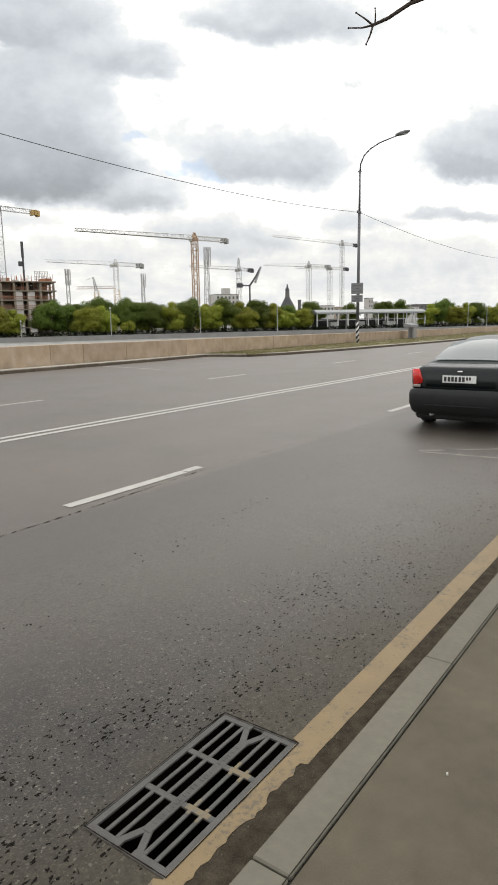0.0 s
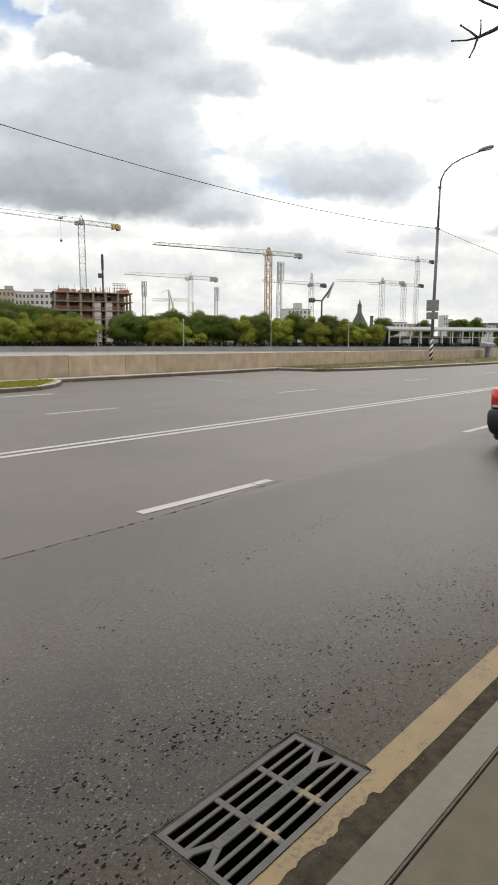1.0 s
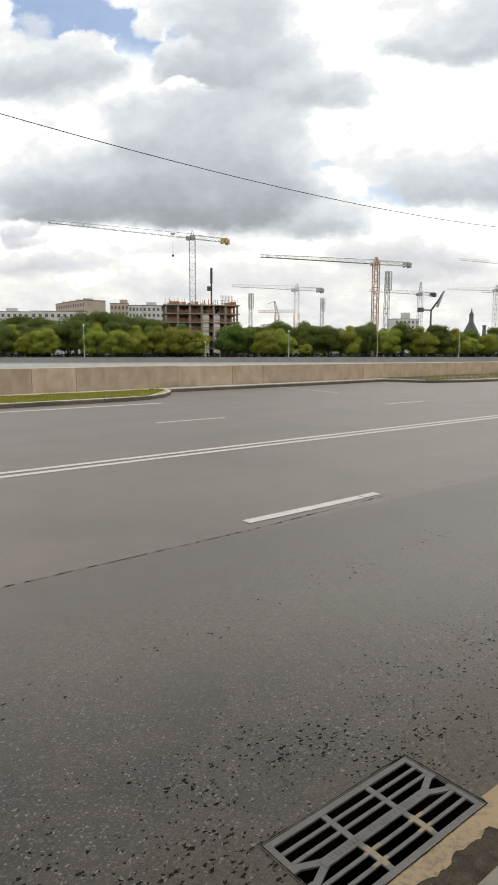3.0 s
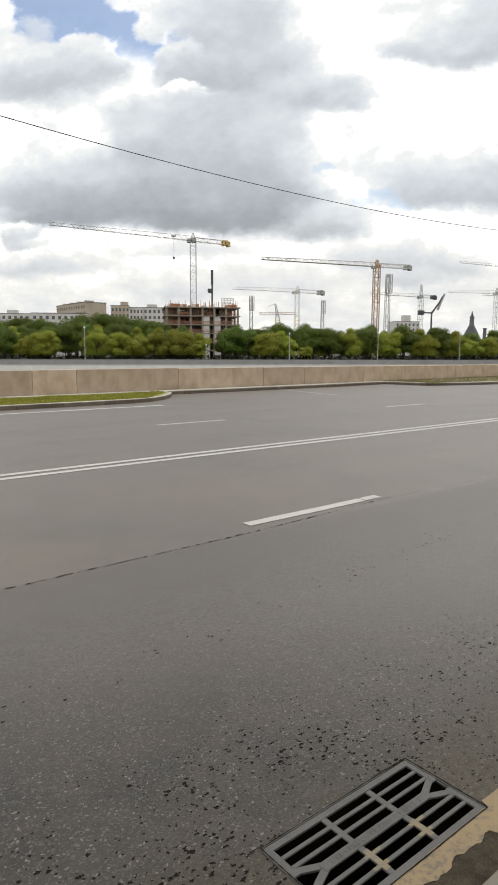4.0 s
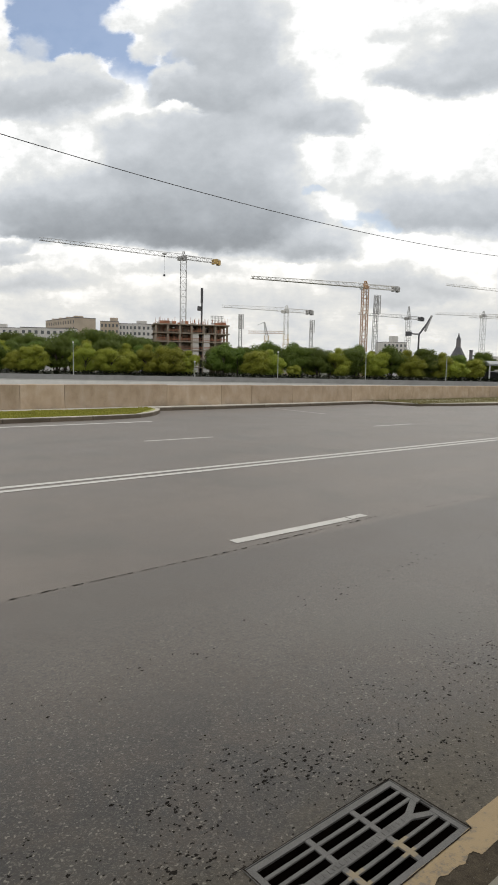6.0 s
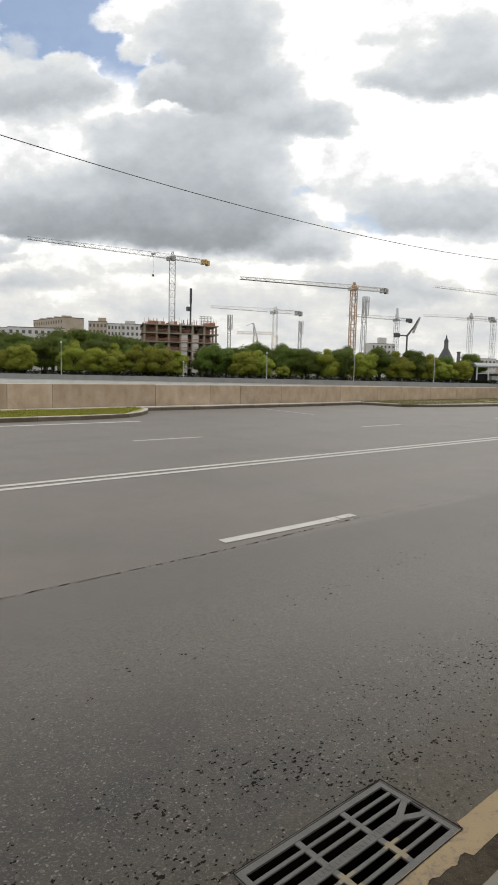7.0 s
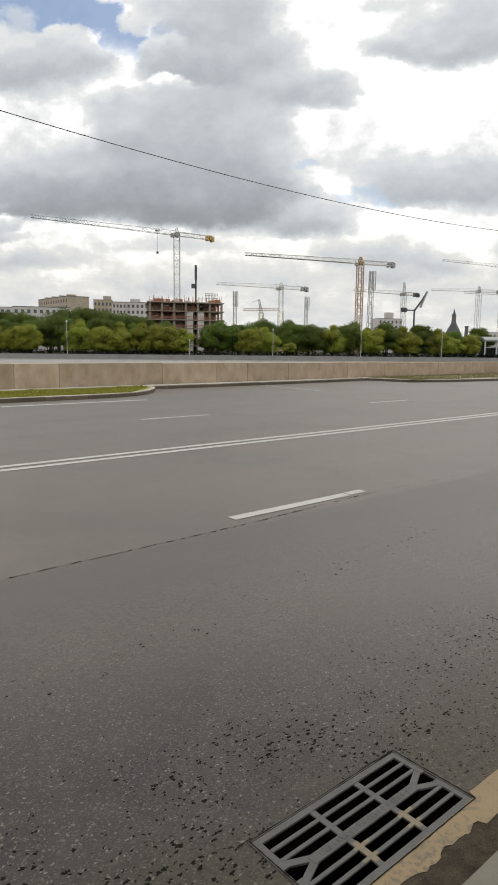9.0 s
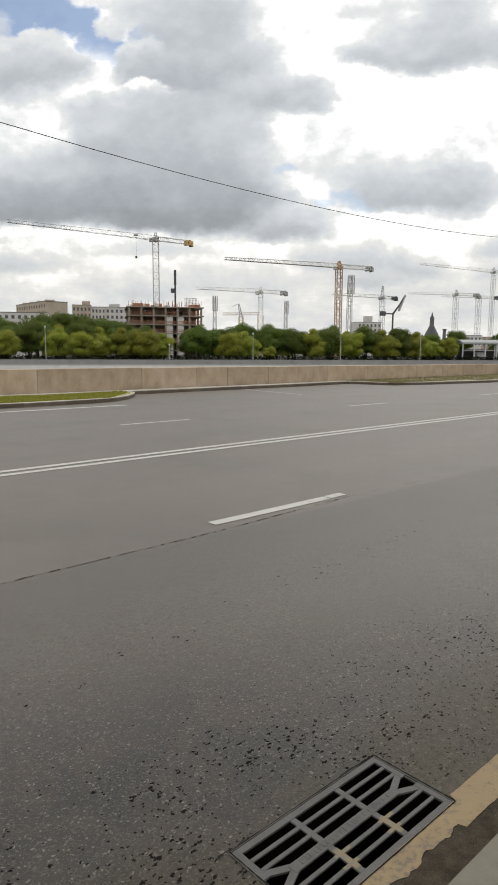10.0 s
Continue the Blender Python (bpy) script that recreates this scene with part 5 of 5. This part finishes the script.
def small_crane():
    o = far(69.1, 130, -1.1)
    g = thing("luffing_crane", "small yellow crane with a raised boom beside the shell", "crane", at=o)
    u = Vector((NY, -NX, 0))
    part("mast", lattice(bmesh.new(), (0, 0, 0), (0, 0, 19), 1.9, 2.0, 0.12, 0.07), CRANE_YELLOW, g)
    part("jib", lattice(bmesh.new(), u * -9 + Vector((0, 0, 19.6)), u * 9 + Vector((0, 0, 20)), 1.1, 2.0, 0.1, 0.06, three=True), CRANE_TAN, g)
    part("boom", lattice(bmesh.new(), (0, 0, 19), u * -1.2 + Vector((0, 0, 25)), 1.2, 1.6, 0.1, 0.06, 0.5), CRANE_GREY, g)
    part("tie", beam(bmesh.new(), u * -1.2 + Vector((0, 0, 25)), u * -4.5 + Vector((0, 0, 23.6)), 0.12), CRANE_GREY, g)
    part("footing", solid(-2, 2, -2, 2, -0.3, 0.4), CONCRETE, g)
    return g


small_crane()


def concrete_boom():
    o = far(142.7, 120, -1.1)
    g = thing("placing_boom", "dark folding concrete placing boom on a column", "placing boom", at=o)
    u = Vector((NY, -NX, 0))
    part("column", beam(bmesh.new(), (0, 0, 0), (0, 0, 21), 0.55, 0.4, 8), CRANE_DARK, g)
    part("lower_arm", beam(bmesh.new(), (0, 0, 21), u * 4.0 + Vector((0, 0, 26.4)), 0.5, 0.4, 6), CRANE_DARK, g)
    part("upper_arm", beam(bmesh.new(), u * 3.0 + Vector((0, 0, 22.6)), u * 6.2 + Vector((0, 0, 30.2)), 0.6, 0.5, 6), CRANE_GREY, g)
    part("elbow", beam(bmesh.new(), u * 4.0 + Vector((0, 0, 26.4)), u * 6.2 + Vector((0, 0, 30.2)), 0.45, 0.4, 6), CRANE_DARK, g)
    part("counter_arm", beam(bmesh.new(), (0, 0, 21.1), u * -4.6 + Vector((0, 0, 21.2)), 0.35, 0.3, 6), CRANE_DARK, g)
    part("ballast", solid(-5.6 * u.x - 0.9, -5.6 * u.x + 1.6, -5.6 * u.y - 1.0, -5.6 * u.y + 1.0, 20.2, 22.2, 0.1), CRANE_DARK, g)
    return g


concrete_boom()


def floodlight(s, d, top, panel_h, panel_w, shade=0):
    o = far(s, d, -1.1)
    g = thing("floodlight_mast", "grey lattice stadium floodlight mast with a tall lamp panel", "floodlight", "stadium floodlights", at=o)
    h = top + 1.1
    part("mast", lattice(bmesh.new(), (0, 0, 0), (0, 0, h), panel_w * 0.72, 2.4, 0.13, 0.085, panel_w * 0.5), CRANE_GREY, g)
    u, n = Vector((NY, -NX, 0)), Vector((NX, NY, 0))
    rows = max(4, round(panel_h / 1.1))
    frame_bm = bmesh.new()
    for i in range(rows + 1):
        z = h - panel_h + panel_h * i / rows
        beam(frame_bm, u * -panel_w / 2 - n * 1.4 + Vector((0, 0, z)), u * panel_w / 2 - n * 1.4 + Vector((0, 0, z)), 0.13, sides=4)
    for k in (-0.5, 0, 0.5):
        beam(frame_bm, u * panel_w * k - n * 1.4 + Vector((0, 0, h - panel_h)), u * panel_w * k - n * 1.4 + Vector((0, 0, h)), 0.12, sides=4)
    rack = part("lamp_rack", frame_bm, CRANE_GREY, g)
    me = None
    for i in range(rows):
        for k in range(4):
            c = u * panel_w * ((k + 0.5) / 4 - 0.5) - n * 1.5 + Vector((0, 0, h - panel_h + panel_h * (i + 0.5) / rows))
            if me is None:
                me = mesh_of("lamp", beam(bmesh.new(), -n * 0.25, n * 0.2, panel_w * 0.085, panel_w * 0.055, 6), CRANE_GREY)
            part("lamp", me, CRANE_GREY, rack).location = c
    part("footing", solid(-3, 3, -3, 3, -0.3, 0.4), CONCRETE, g)
    return g


floodlight(116, 110, 36.3, 8.4, 3.2)
floodlight(61.8, 160, 29.6, 7.4, 2.6)
floodlight(103.1, 170, 28.7, 7.0, 2.6)


# ---- far bank: buildings ----
def shell():
    """The unfinished block: slabs on columns, formwork and starter bars on top."""
    o = far(12.4, 60, -1.15)
    g = thing("building_shell", "unfinished concrete building shell with orange formwork and rebar on top", "building", at=o, rz=FAR_TURN)
    L, D, H = 26.6, 17.0, 18.4
    floors = 6
    step = H / floors
    for i in range(1, floors + 1):
        z = step * i - 0.35
        part("slab", solid(-0.5, L + 0.5, -0.5, D, z, z + 0.36), CONCRETE, g)
    col = mesh_of("column", solid(-0.35, 0.35, -0.35, 0.35, 0.0, step - 0.35), CONCRETE)
    for i in range(floors):
        for k in range(7):
            for dd in (0.3, 8, 16):
                part("column", col, CONCRETE, g).location = (0.4 + (L - 0.8) * k / 6, dd, step * i)
    wall_me = mesh_of("core_wall", solid(0, 3.2, 5.0, 5.4, 0, step - 0.35), CONCRETE)
    for i in range(floors):
        for x in (1.5, 9.5, 15.5, 20.0):
            part("core_wall", wall_me, CONCRETE, g).location = (x, 0, step * i)
    part("back_wall", solid(0.2, L - 0.2, D - 0.6, D - 0.3, 0, H - 0.4), CONCRETE, g)
    # closed bays up the stair core
    pier = mesh_of("infill", solid(0, 2.2, -0.15, 0.15, 0, step - 0.36), PANELWORK)
    for i in range(floors - 1):
        part("infill", pier, PANELWORK, g).location = (13.6, 0.05, step * i)
        part("infill", pier, PANELWORK, g).location = (17.6, 0.05, step * i)
    rr = random.Random(6)
    guard = mesh_of("guard_rail", box(solid(0, 4.1, -0.1, -0.04, 0.95, 1.1), 0, 4.1, -0.1, -0.04, 0.45, 0.6), FORMWORK)
    for i in range(2, floors):
        for k in range(6):
            if rr.random() < 0.8:
                part("guard_rail", guard, FORMWORK, g).location = (0.4 + 4.3 * k, -0.42, step * i)
    prop = mesh_of("prop", beam(bmesh.new(), (0, 0, 0), (0, 0, step - 0.4), 0.09, sides=4), FORMWORK)
    for i in (floors - 2, floors - 1):
        for k in range(42):
            part("prop", prop, FORMWORK, g).location = (rr.uniform(0.5, L - 0.5), rr.uniform(0.8, 6.0), step * i)
    for k in range(11):
        x = rr.uniform(0, L - 2.5)
        part("formwork_panel", solid(x, x + rr.uniform(1.2, 2.6), rr.uniform(-0.4, 3), 3.4, H, H + rr.uniform(0.5, 1.5)), FORMWORK if k % 3 else PANELWORK, g)
    bar = mesh_of("starter_bar", beam(bmesh.new(), (0, 0, 0), (0.05, 0, 1.0), 0.07, sides=3), FORMWORK)
    for k in range(90):
        o = part("starter_bar", bar, FORMWORK, g)
        o.location = (rr.uniform(0, L), rr.uniform(-0.3, 10), H)
        o.scale.z = rr.uniform(0.8, 2.6)
    bm = bmesh.new()
    for k in range(9):
        beam(bm, (20.8 + k * 0.55, 4, H), (20.8 + k * 0.55, 4, H + 3.6), 0.10, sides=4)
    for z in (0.8, 1.8, 2.8, 3.5):
        beam(bm, (20.6, 4, H + z), (25.4, 4, H + z), 0.10, sides=4)
    part("scaffold", bm, CRANE_GREY, g, "grey scaffold frame on the top slab")
    return g


shell()
o = far(29.5, 64, -1.15)
hoist = thing("hoist_mast", "dark narrow hoist mast standing in the building shell", "hoist", at=o)
part("mast", beam(bmesh.new(), (0, 0, 0), (0.3, 0, 31.8), 0.42, 0.32, 6), CRANE_DARK, hoist)
part("cage", solid(-1.5, -0.35, -0.5, 0.5, 23.6, 25.2, 0.1), CRANE_DARK, hoist)
part("head_frame", solid(-0.15, 0.6, -0.35, 0.35, 26.5, 31.9, 0.1), CRANE_DARK, hoist)


def block(s0, s1, d, top, depth, mat, cols, rows, label, pent=(), turn=0.0, length=None):
    """A far apartment block with real window openings set back in its front."""
    o = far(s0, d, -1.15)
    g = thing("apartment_building", label, "building", "blocks on the far bank", at=o, rz=FAR_TURN)
    L, H = s1 - s0, top + 1.15
    if turn:
        # the long front recedes, and the bare gable shows beside it
        a = radians(turn)
        L = length
        at = far(s1 - math.sin(a) * depth - L * math.cos(a), d + L * math.sin(a), -1.15)
        g.matrix_world = pose(*at, 0, 0, FAR_TURN - turn)
    part("wall", solid(0, L, 0.35, depth, 0, H), mat, g)
    part("roof", solid(-0.15, L + 0.15, -0.1, depth + 0.15, H, H + 0.28), ROOFING, g)
    # front skin of piers and bands, windows between
    cw, storey = L / cols, 2.9
    z_low = H - storey * rows - 0.6
    bm = bmesh.new()
    box(bm, 0, L, 0, 0.36, 0, z_low)
    for r in range(rows):
        z = z_low + storey * r
        box(bm, 0, L, 0, 0.36, z, z + 0.95)
        for c in range(cols):
            box(bm, cw * c, cw * c + cw * 0.26, 0, 0.36, z + 0.95, z + 2.45)
            box(bm, cw * c + cw * 0.76, cw * (c + 1), 0, 0.36, z + 0.95, z + 2.45)
        box(bm, 0, L, 0, 0.36, z + 2.45, z + storey)
    box(bm, 0, L, 0, 0.36, z_low + storey * rows, H)
    part("front", bm, mat, g)
    win = mesh_of("window", box(solid(0, cw * 0.5, 0.26, 0.30, 0, 1.5), cw * 0.23, cw * 0.27, 0.2, 0.27, 0, 1.5), PANE)
    for r in range(rows):
        for c in range(cols):
            part("window", win, PANE, g).location = (cw * c + cw * 0.26, 0, z_low + storey * r + 0.95)
    for x, w, h in pent:
        part("roof_house", solid(x, x + w, 2, 6, H + 0.4, H + 0.4 + h), mat, g)
    return g


block(-30.2, -10.7, 128, 22.9, 10.2, BRICKWORK, 12, 4, "tan brick apartment block with a bare gable behind trees", ((3, 2, 0.8), (12, 2, 0.8), (21, 2, 0.8), (30, 2, 0.8)), 64, 36)
block(-9.2, -0.4, 150, 23.0, 14, BRICKWORK, 5, 4, "tan brick apartment block with a roof house", ((4.6, 3.8, 1.7),))
block(-0.3, 6.3, 153, 22.4, 14, PANELWORK, 4, 4, "grey apartment block with dark balconies")
block(6.4, 17.4, 155, 22.6, 14, PANELWORK, 5, 4, "light grey panel apartment block behind trees", ((2, 5, 1.4),))
block(-42, -18.6, 120, 17.4, 12, PANELWORK, 9, 3, "long low whitish building among the trees")
block(-75, -47, 170, 19.6, 12, PANELWORK, 10, 3, "distant low whitish building behind trees", ((3, 4, 1.2), (14, 5, 1.6)))
block(158, 173.5, 200, 19.4, 12, PANELWORK, 6, 3, "grey building with a taller block on its roof", ((6, 4.4, 3.6),))
block(206, 221, 165, 11.2, 12, PANELWORK, 6, 2, "low pale building beyond the canopy")
block(222, 246, 175, 10.6, 12, BRICKWORK, 8, 2, "low reddish building beyond the canopy")
block(246.5, 249.8, 165, 15.6, 5, PANELWORK, 2, 3, "narrow pale tower block beyond the canopy")
block(251.2, 254, 166, 13.4, 5, PANELWORK, 2, 2, "narrow pale tower block beyond the canopy")
block(255, 292, 172, 10.4, 10, PANELWORK, 12, 2, "long low pale building far off")
block(300, 322, 185, 12.2, 10, ROOFING, 6, 2, "dark low building at the edge of the trees")


def spire():
    o = far(240.8, 260, -1.15)
    g = thing("spired_tower", "dark pointed roof of an old tower above the trees", "tower", at=o)
    part("wall", beam(bmesh.new(), (0, 0, 0), (0, 0, 15.0), 5.2, 5.0, 8), ROOFING, g)
    part("roof", beam(bmesh.new(), (0, 0, 15.0), (0, 0, 21.5), 5.2, 1.8, 8), CRANE_DARK, g)
    part("lantern", beam(bmesh.new(), (0, 0, 21.5), (0, 0, 26.5), 1.7, 1.5, 8), ROOFING, g)
    part("cap", beam(bmesh.new(), (0, 0, 26.5), (0, 0, 28.5), 1.9, 0.9, 8), CRANE_DARK, g)
    part("finial", beam(bmesh.new(), (0, 0, 28.5), (0, 0, 31.2), 0.7, 0.3, 6), CRANE_DARK, g)
    return g


spire()
ch = thing("chimney", "short dark brick chimney above the trees", "chimney", at=far(234, 230, -1.15))
part("stack", beam(bmesh.new(), (0, 0, 0), (0, 0, 17.6), 1.5, 1.1, 10), ROOFING, ch)
part("crown", beam(bmesh.new(), (0, 0, 17.6), (0, 0, 18.4), 1.4, 1.4, 10), CRANE_DARK, ch)


def canopy():
    o = far(115.6, 12, -1.15)
    g = thing("canopy", "long open shelter with a grey metal roof on white posts", "shelter", at=o, rz=FAR_TURN)
    L, D = 46.4, 9.0
    bm = bmesh.new()
    prism_pts = [(0, 5.5), (0, 6.0), (2, 6.9), (D - 2, 6.9), (D, 6.0), (D, 5.5)]
    loft(bm, [[(x, y, z) for y, z in prism_pts] for x in (0, L)])
    part("roof", bm, CANOPY, g)
    post = mesh_of("post", solid(-0.14, 0.14, -0.14, 0.14, 0, 5.5), CANOPY_POST)
    for k in range(12):
        for y in (0.3, D - 0.3):
            part("post", post, CANOPY_POST, g).location = (0.3 + (L - 0.6) * k / 11 + (1.1 if y > 1 else 0), y, 0)
    part("rail", solid(0, L, 0.2, 0.32, 3.4, 3.55), CANOPY_POST, g)
    part("back_wall", solid(4, L - 2, D + 0.5, D + 0.9, 0, 3.8), DARK_INSIDE, g)
    for x, w in ((9, 3), (21, 2.4), (33, 4)):
        part("kiosk", solid(x, x + w, 5.5, 8.0, 0, 2.8, 0.05), CANOPY_POST, g, "white kiosk under the roof")
    return g


canopy()


def parked_car(s, d, mat, label):
    o = far(s, d, -1.15)
    g = thing("parked_car", label, "car", "cars parked on the far bank", at=o, rz=FAR_TURN + random.uniform(-8, 8))
    rings = [ring(x, w, 0.3, zt, 0.12, 4) for x, w, zt in ((0, 0.7, 0.8), (0.15, 0.85, 0.95), (1.2, 0.88, 0.98), (3.0, 0.88, 0.95), (4.2, 0.8, 0.8), (4.4, 0.6, 0.65))]
    part("body", loft(bmesh.new(), rings), mat, g, "", True)
    cab = [[(x, -0.78, 0.9), (x, -w, z), (x, w, z), (x, 0.78, 0.9)] for x, w, z in ((0.7, 0.7, 0.95), (1.3, 0.6, 1.45), (2.4, 0.6, 1.45), (3.2, 0.7, 0.95))]
    part("cabin", loft(bmesh.new(), cab), PANE, g)
    for x in (0.85, 3.5):
        for y in (-0.78, 0.78):
            part("wheel", beam(bmesh.new(), (x, y - 0.1, 0.32), (x, y + 0.1, 0.32), 0.32, sides=12), RUBBER, g)


for s, mat, label in ((122, CAR_SILVER, "pale parked car under the shelter roof"), (128.5, CAR_PAINT, "dark parked car under the shelter roof"), (136, CAR_SILVER, "pale parked car under the shelter roof"),
                      (143, CAR_SILVER, "pale parked car under the shelter roof"), (149.5, CAR_PAINT, "dark parked car under the shelter roof"), (155.5, CAR_SILVER, "pale parked car under the shelter roof"), (168, CAR_SILVER, "pale parked car beside the shelter")):
    parked_car(s, 15.5, mat, label)


def bank_lamp(s, h):
    o = far(s, 2.6, -1.15)
    g = thing("quay_lamp", "slim pale lamp post on the far quay", "street lamp", "lamps along the far quay", at=o)
    part("pole", beam(bmesh.new(), (0, 0, 0), (0, 0, h), 0.11, 0.07, 6), LAMP_WHITE, g)
    bm = bmesh.new()
    bmesh.ops.create_icosphere(bm, subdivisions=1, radius=0.28, matrix=Matrix.Translation((0, 0, h + 0.1)))
    part("lamp", bm, CANOPY_POST, g)


for s, h in ((-12.1, 8.8), (20.4, 4.4), (44.0, 7.6), (70.3, 8.1), (95.8, 7.9), (121, 8), (147, 8), (173, 8), (182, 7), (199, 8)):
    bank_lamp(s, h)


# ---- far bank: trees ----
def tree_meshes(seed, height, spread, mat):
    """Trunk with limbs, and a crown of many small leaf clumps in uneven lobes."""
    rr = random.Random(seed)
    bm = bmesh.new()
    lobes = []
    stems = rr.choice((2, 3, 3))
    for k in range(stems):
        a = math.tau * k / stems + rr.uniform(-0.4, 0.4)
        lean = rr.uniform(0.3, 0.9)
        top = Vector((math.cos(a) * lean * 1.4, math.sin(a) * lean * 1.4, height * rr.uniform(0.42, 0.55)))
        tube(bm, [(math.cos(a) * 0.12, math.sin(a) * 0.12, -0.2), Vector((math.cos(a) * lean * 0.5, math.sin(a) * lean * 0.5, height * 0.22)), top], [0.20, 0.15, 0.08], 6)
        for j in range(3):
            b = a + rr.uniform(-1.2, 1.2)
            end = top + Vector((math.cos(b) * spread * rr.uniform(0.25, 0.55), math.sin(b) * spread * rr.uniform(0.25, 0.55), height * rr.uniform(0.05, 0.3)))
            tube(bm, [top * 0.8, top.lerp(end, 0.6), end], [0.08, 0.05, 0.02], 5)
    trunk = mesh_of("trunk", bm, BARK)
    n = 22
    for k in range(n):
        a = rr.uniform(0, math.tau)
        h = rr.uniform(0.22, 0.9)
        reach = spread * (1.0 - abs(h - 0.5) * 1.25) * rr.uniform(0.3, 0.78)
        lobes.append((Vector((math.cos(a) * reach, math.sin(a) * reach, height * h)), spread * rr.uniform(0.22, 0.48)))
    vs, fs = [], []
    for c, r in lobes:
        for k in range(1250):
            d = Vector((rr.gauss(0, 1), rr.gauss(0, 1), rr.gauss(0, 1))).normalized()
            p = c + Vector((d.x, d.y, d.z * 0.82)) * r * (rr.random() ** 0.33) * rr.uniform(0.85, 1.18)
            if p.z < height * 0.13:
                continue
            size = rr.uniform(0.07, 0.15)
            face = (d + Vector((rr.gauss(0, 0.35), rr.gauss(0, 0.35), rr.gauss(0, 0.35) + 0.25))).normalized()
            t = face.cross((rr.gauss(0, 1), rr.gauss(0, 1), rr.gauss(0, 1))).normalized()
            b = face.cross(t)
            i = len(vs)
            vs += [p - t * size, p + b * size * 0.7, p + t * size * 1.2, p - b * size * 0.7]
            fs.append((i, i + 1, i + 2, i + 3))
    me = bpy.data.meshes.new("crown")
    me.from_pydata(vs, [], fs)
    me.materials.append(mat)
    return trunk, me


KINDS = [tree_meshes(11, 8.6, 4.2, LEAF), tree_meshes(12, 7.6, 4.0, LEAF), tree_meshes(13, 9.2, 4.0, LEAF_DARK), tree_meshes(14, 6.6, 3.8, LEAF), tree_meshes(15, 8.8, 4.4, LEAF_DARK)]
LABELS = ["broad fresh-green willow with several stems", "bushy yellow-green willow on the river bank", "dark green round tree on the river bank", "low bushy light-green willow", "broad dark green tree behind the willows"]


def tree(kind, s, d, scale, wide=1.0):
    g = thing("tree", LABELS[kind], "tree", "trees of the far bank", at=far(s, d, -1.15))
    g.rotation_euler.z = random.uniform(0, math.tau)
    g.scale = (scale * wide, scale * wide, scale)
    part("trunk", KINDS[kind][0], BARK, g)
    part("crown", KINDS[kind][1], LEAF, g)


random.seed(21)
# front row, read along the bank
for kind, s, d, k in ((4, -40, 12, 1.1), (2, -34, 11, 0.95), (3, -27.5, 8, 0.95), (1, -23, 7, 1.0), (2, -17, 13, 1.1), (0, -9.5, 9, 1.0), (1, -3, 8, 0.95), (3, 2.5, 9, 1.0), (0, 8, 8, 1.0), (1, 14, 7, 1.05),
                      (0, 19.5, 9, 0.85), (2, 29, 10, 1.05), (4, 34, 12, 0.95), (1, 38.5, 8, 1.0), (0, 44, 10, 0.95), (3, 50, 7, 0.62), (4, 54, 13, 1.05), (2, 58.5, 11, 1.0), (0, 64, 9, 1.05), (4, 70, 12, 1.05),
                      (1, 76, 9, 1.05), (2, 81.5, 11, 1.1), (0, 87, 9, 1.05), (4, 92.5, 12, 1.1), (0, 97.5, 9, 1.0), (3, 101.5, 8, 0.95), (2, 106, 13, 0.85), (1, 109, 10, 0.9), (4, 113, 16, 0.8),
                      (0, 165, 14, 0.95), (2, 171, 16, 1.0), (1, 177, 13, 0.95), (0, 183, 14, 1.0), (4, 189, 16, 1.0), (1, 195, 13, 0.95), (0, 201, 14, 1.0), (2, 208, 15, 1.0), (1, 215, 14, 1.0)):
    tree(kind, s, d, k * 1.06, random.uniform(1.05, 1.3))
# second row, taller and darker
for i in range(34):
    s = -52 + i * 5.4 + random.uniform(-1.5, 1.5)
    if 18 < s < 29:
        continue
    tree(random.choice((2, 4, 0)), s, random.uniform(24, 34), random.uniform(1.05, 1.3) * (0.9 if s > 60 else 1.0), 1.1)
for s, d, k in ((-9.5, 58, 1.78), (-5.5, 62, 1.6), (6.5, 55, 1.5), (10, 58, 1.4), (-33, 60, 1.45), (-20, 75, 1.75), (-14, 80, 1.7), (-2, 78, 1.75), (4, 70, 1.6), (9, 85, 1.6), (-40, 80, 1.7), (-52, 90, 1.7), (-31, 85, 1.6), (46, 90, 1.3), (60, 85, 1.3), (92, 70, 1.45), (180, 60, 1.3), (196, 70, 1.35), (212, 60, 1.35), (228, 75, 1.3), (168, 70, 1.2)):
    tree(random.choice((2, 4)), s, d, k, 1.1)

# added near-black leaf strip for the fence and shade at the back of the quay
rr = random.Random(8)
vs, fs = [], []
for k in range(22000):
    p = far(rr.uniform(-60, 235), 4.2 + rr.gauss(0, 0.5), -1.15 + rr.random() ** 0.8 * (1.45 + 0.3 * math.sin(k)))
    t = Vector((rr.gauss(0, 1), rr.gauss(0, 1), rr.gauss(0, 1))).normalized()
    b = t.cross((0.3, 0.2, 1)).normalized()
    i = len(vs)
    vs += [p - t * 0.22, p + b * 0.16, p + t * 0.22, p - b * 0.16]
    fs.append((i, i + 1, i + 2, i + 3))
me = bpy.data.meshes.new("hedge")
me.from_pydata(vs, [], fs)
me.materials.append(SHADE_STRIP)
tagged(new("hedge", me), "low near-black leaf strip in place of fence and shade along the far quay", "hedge", kind="stuff")
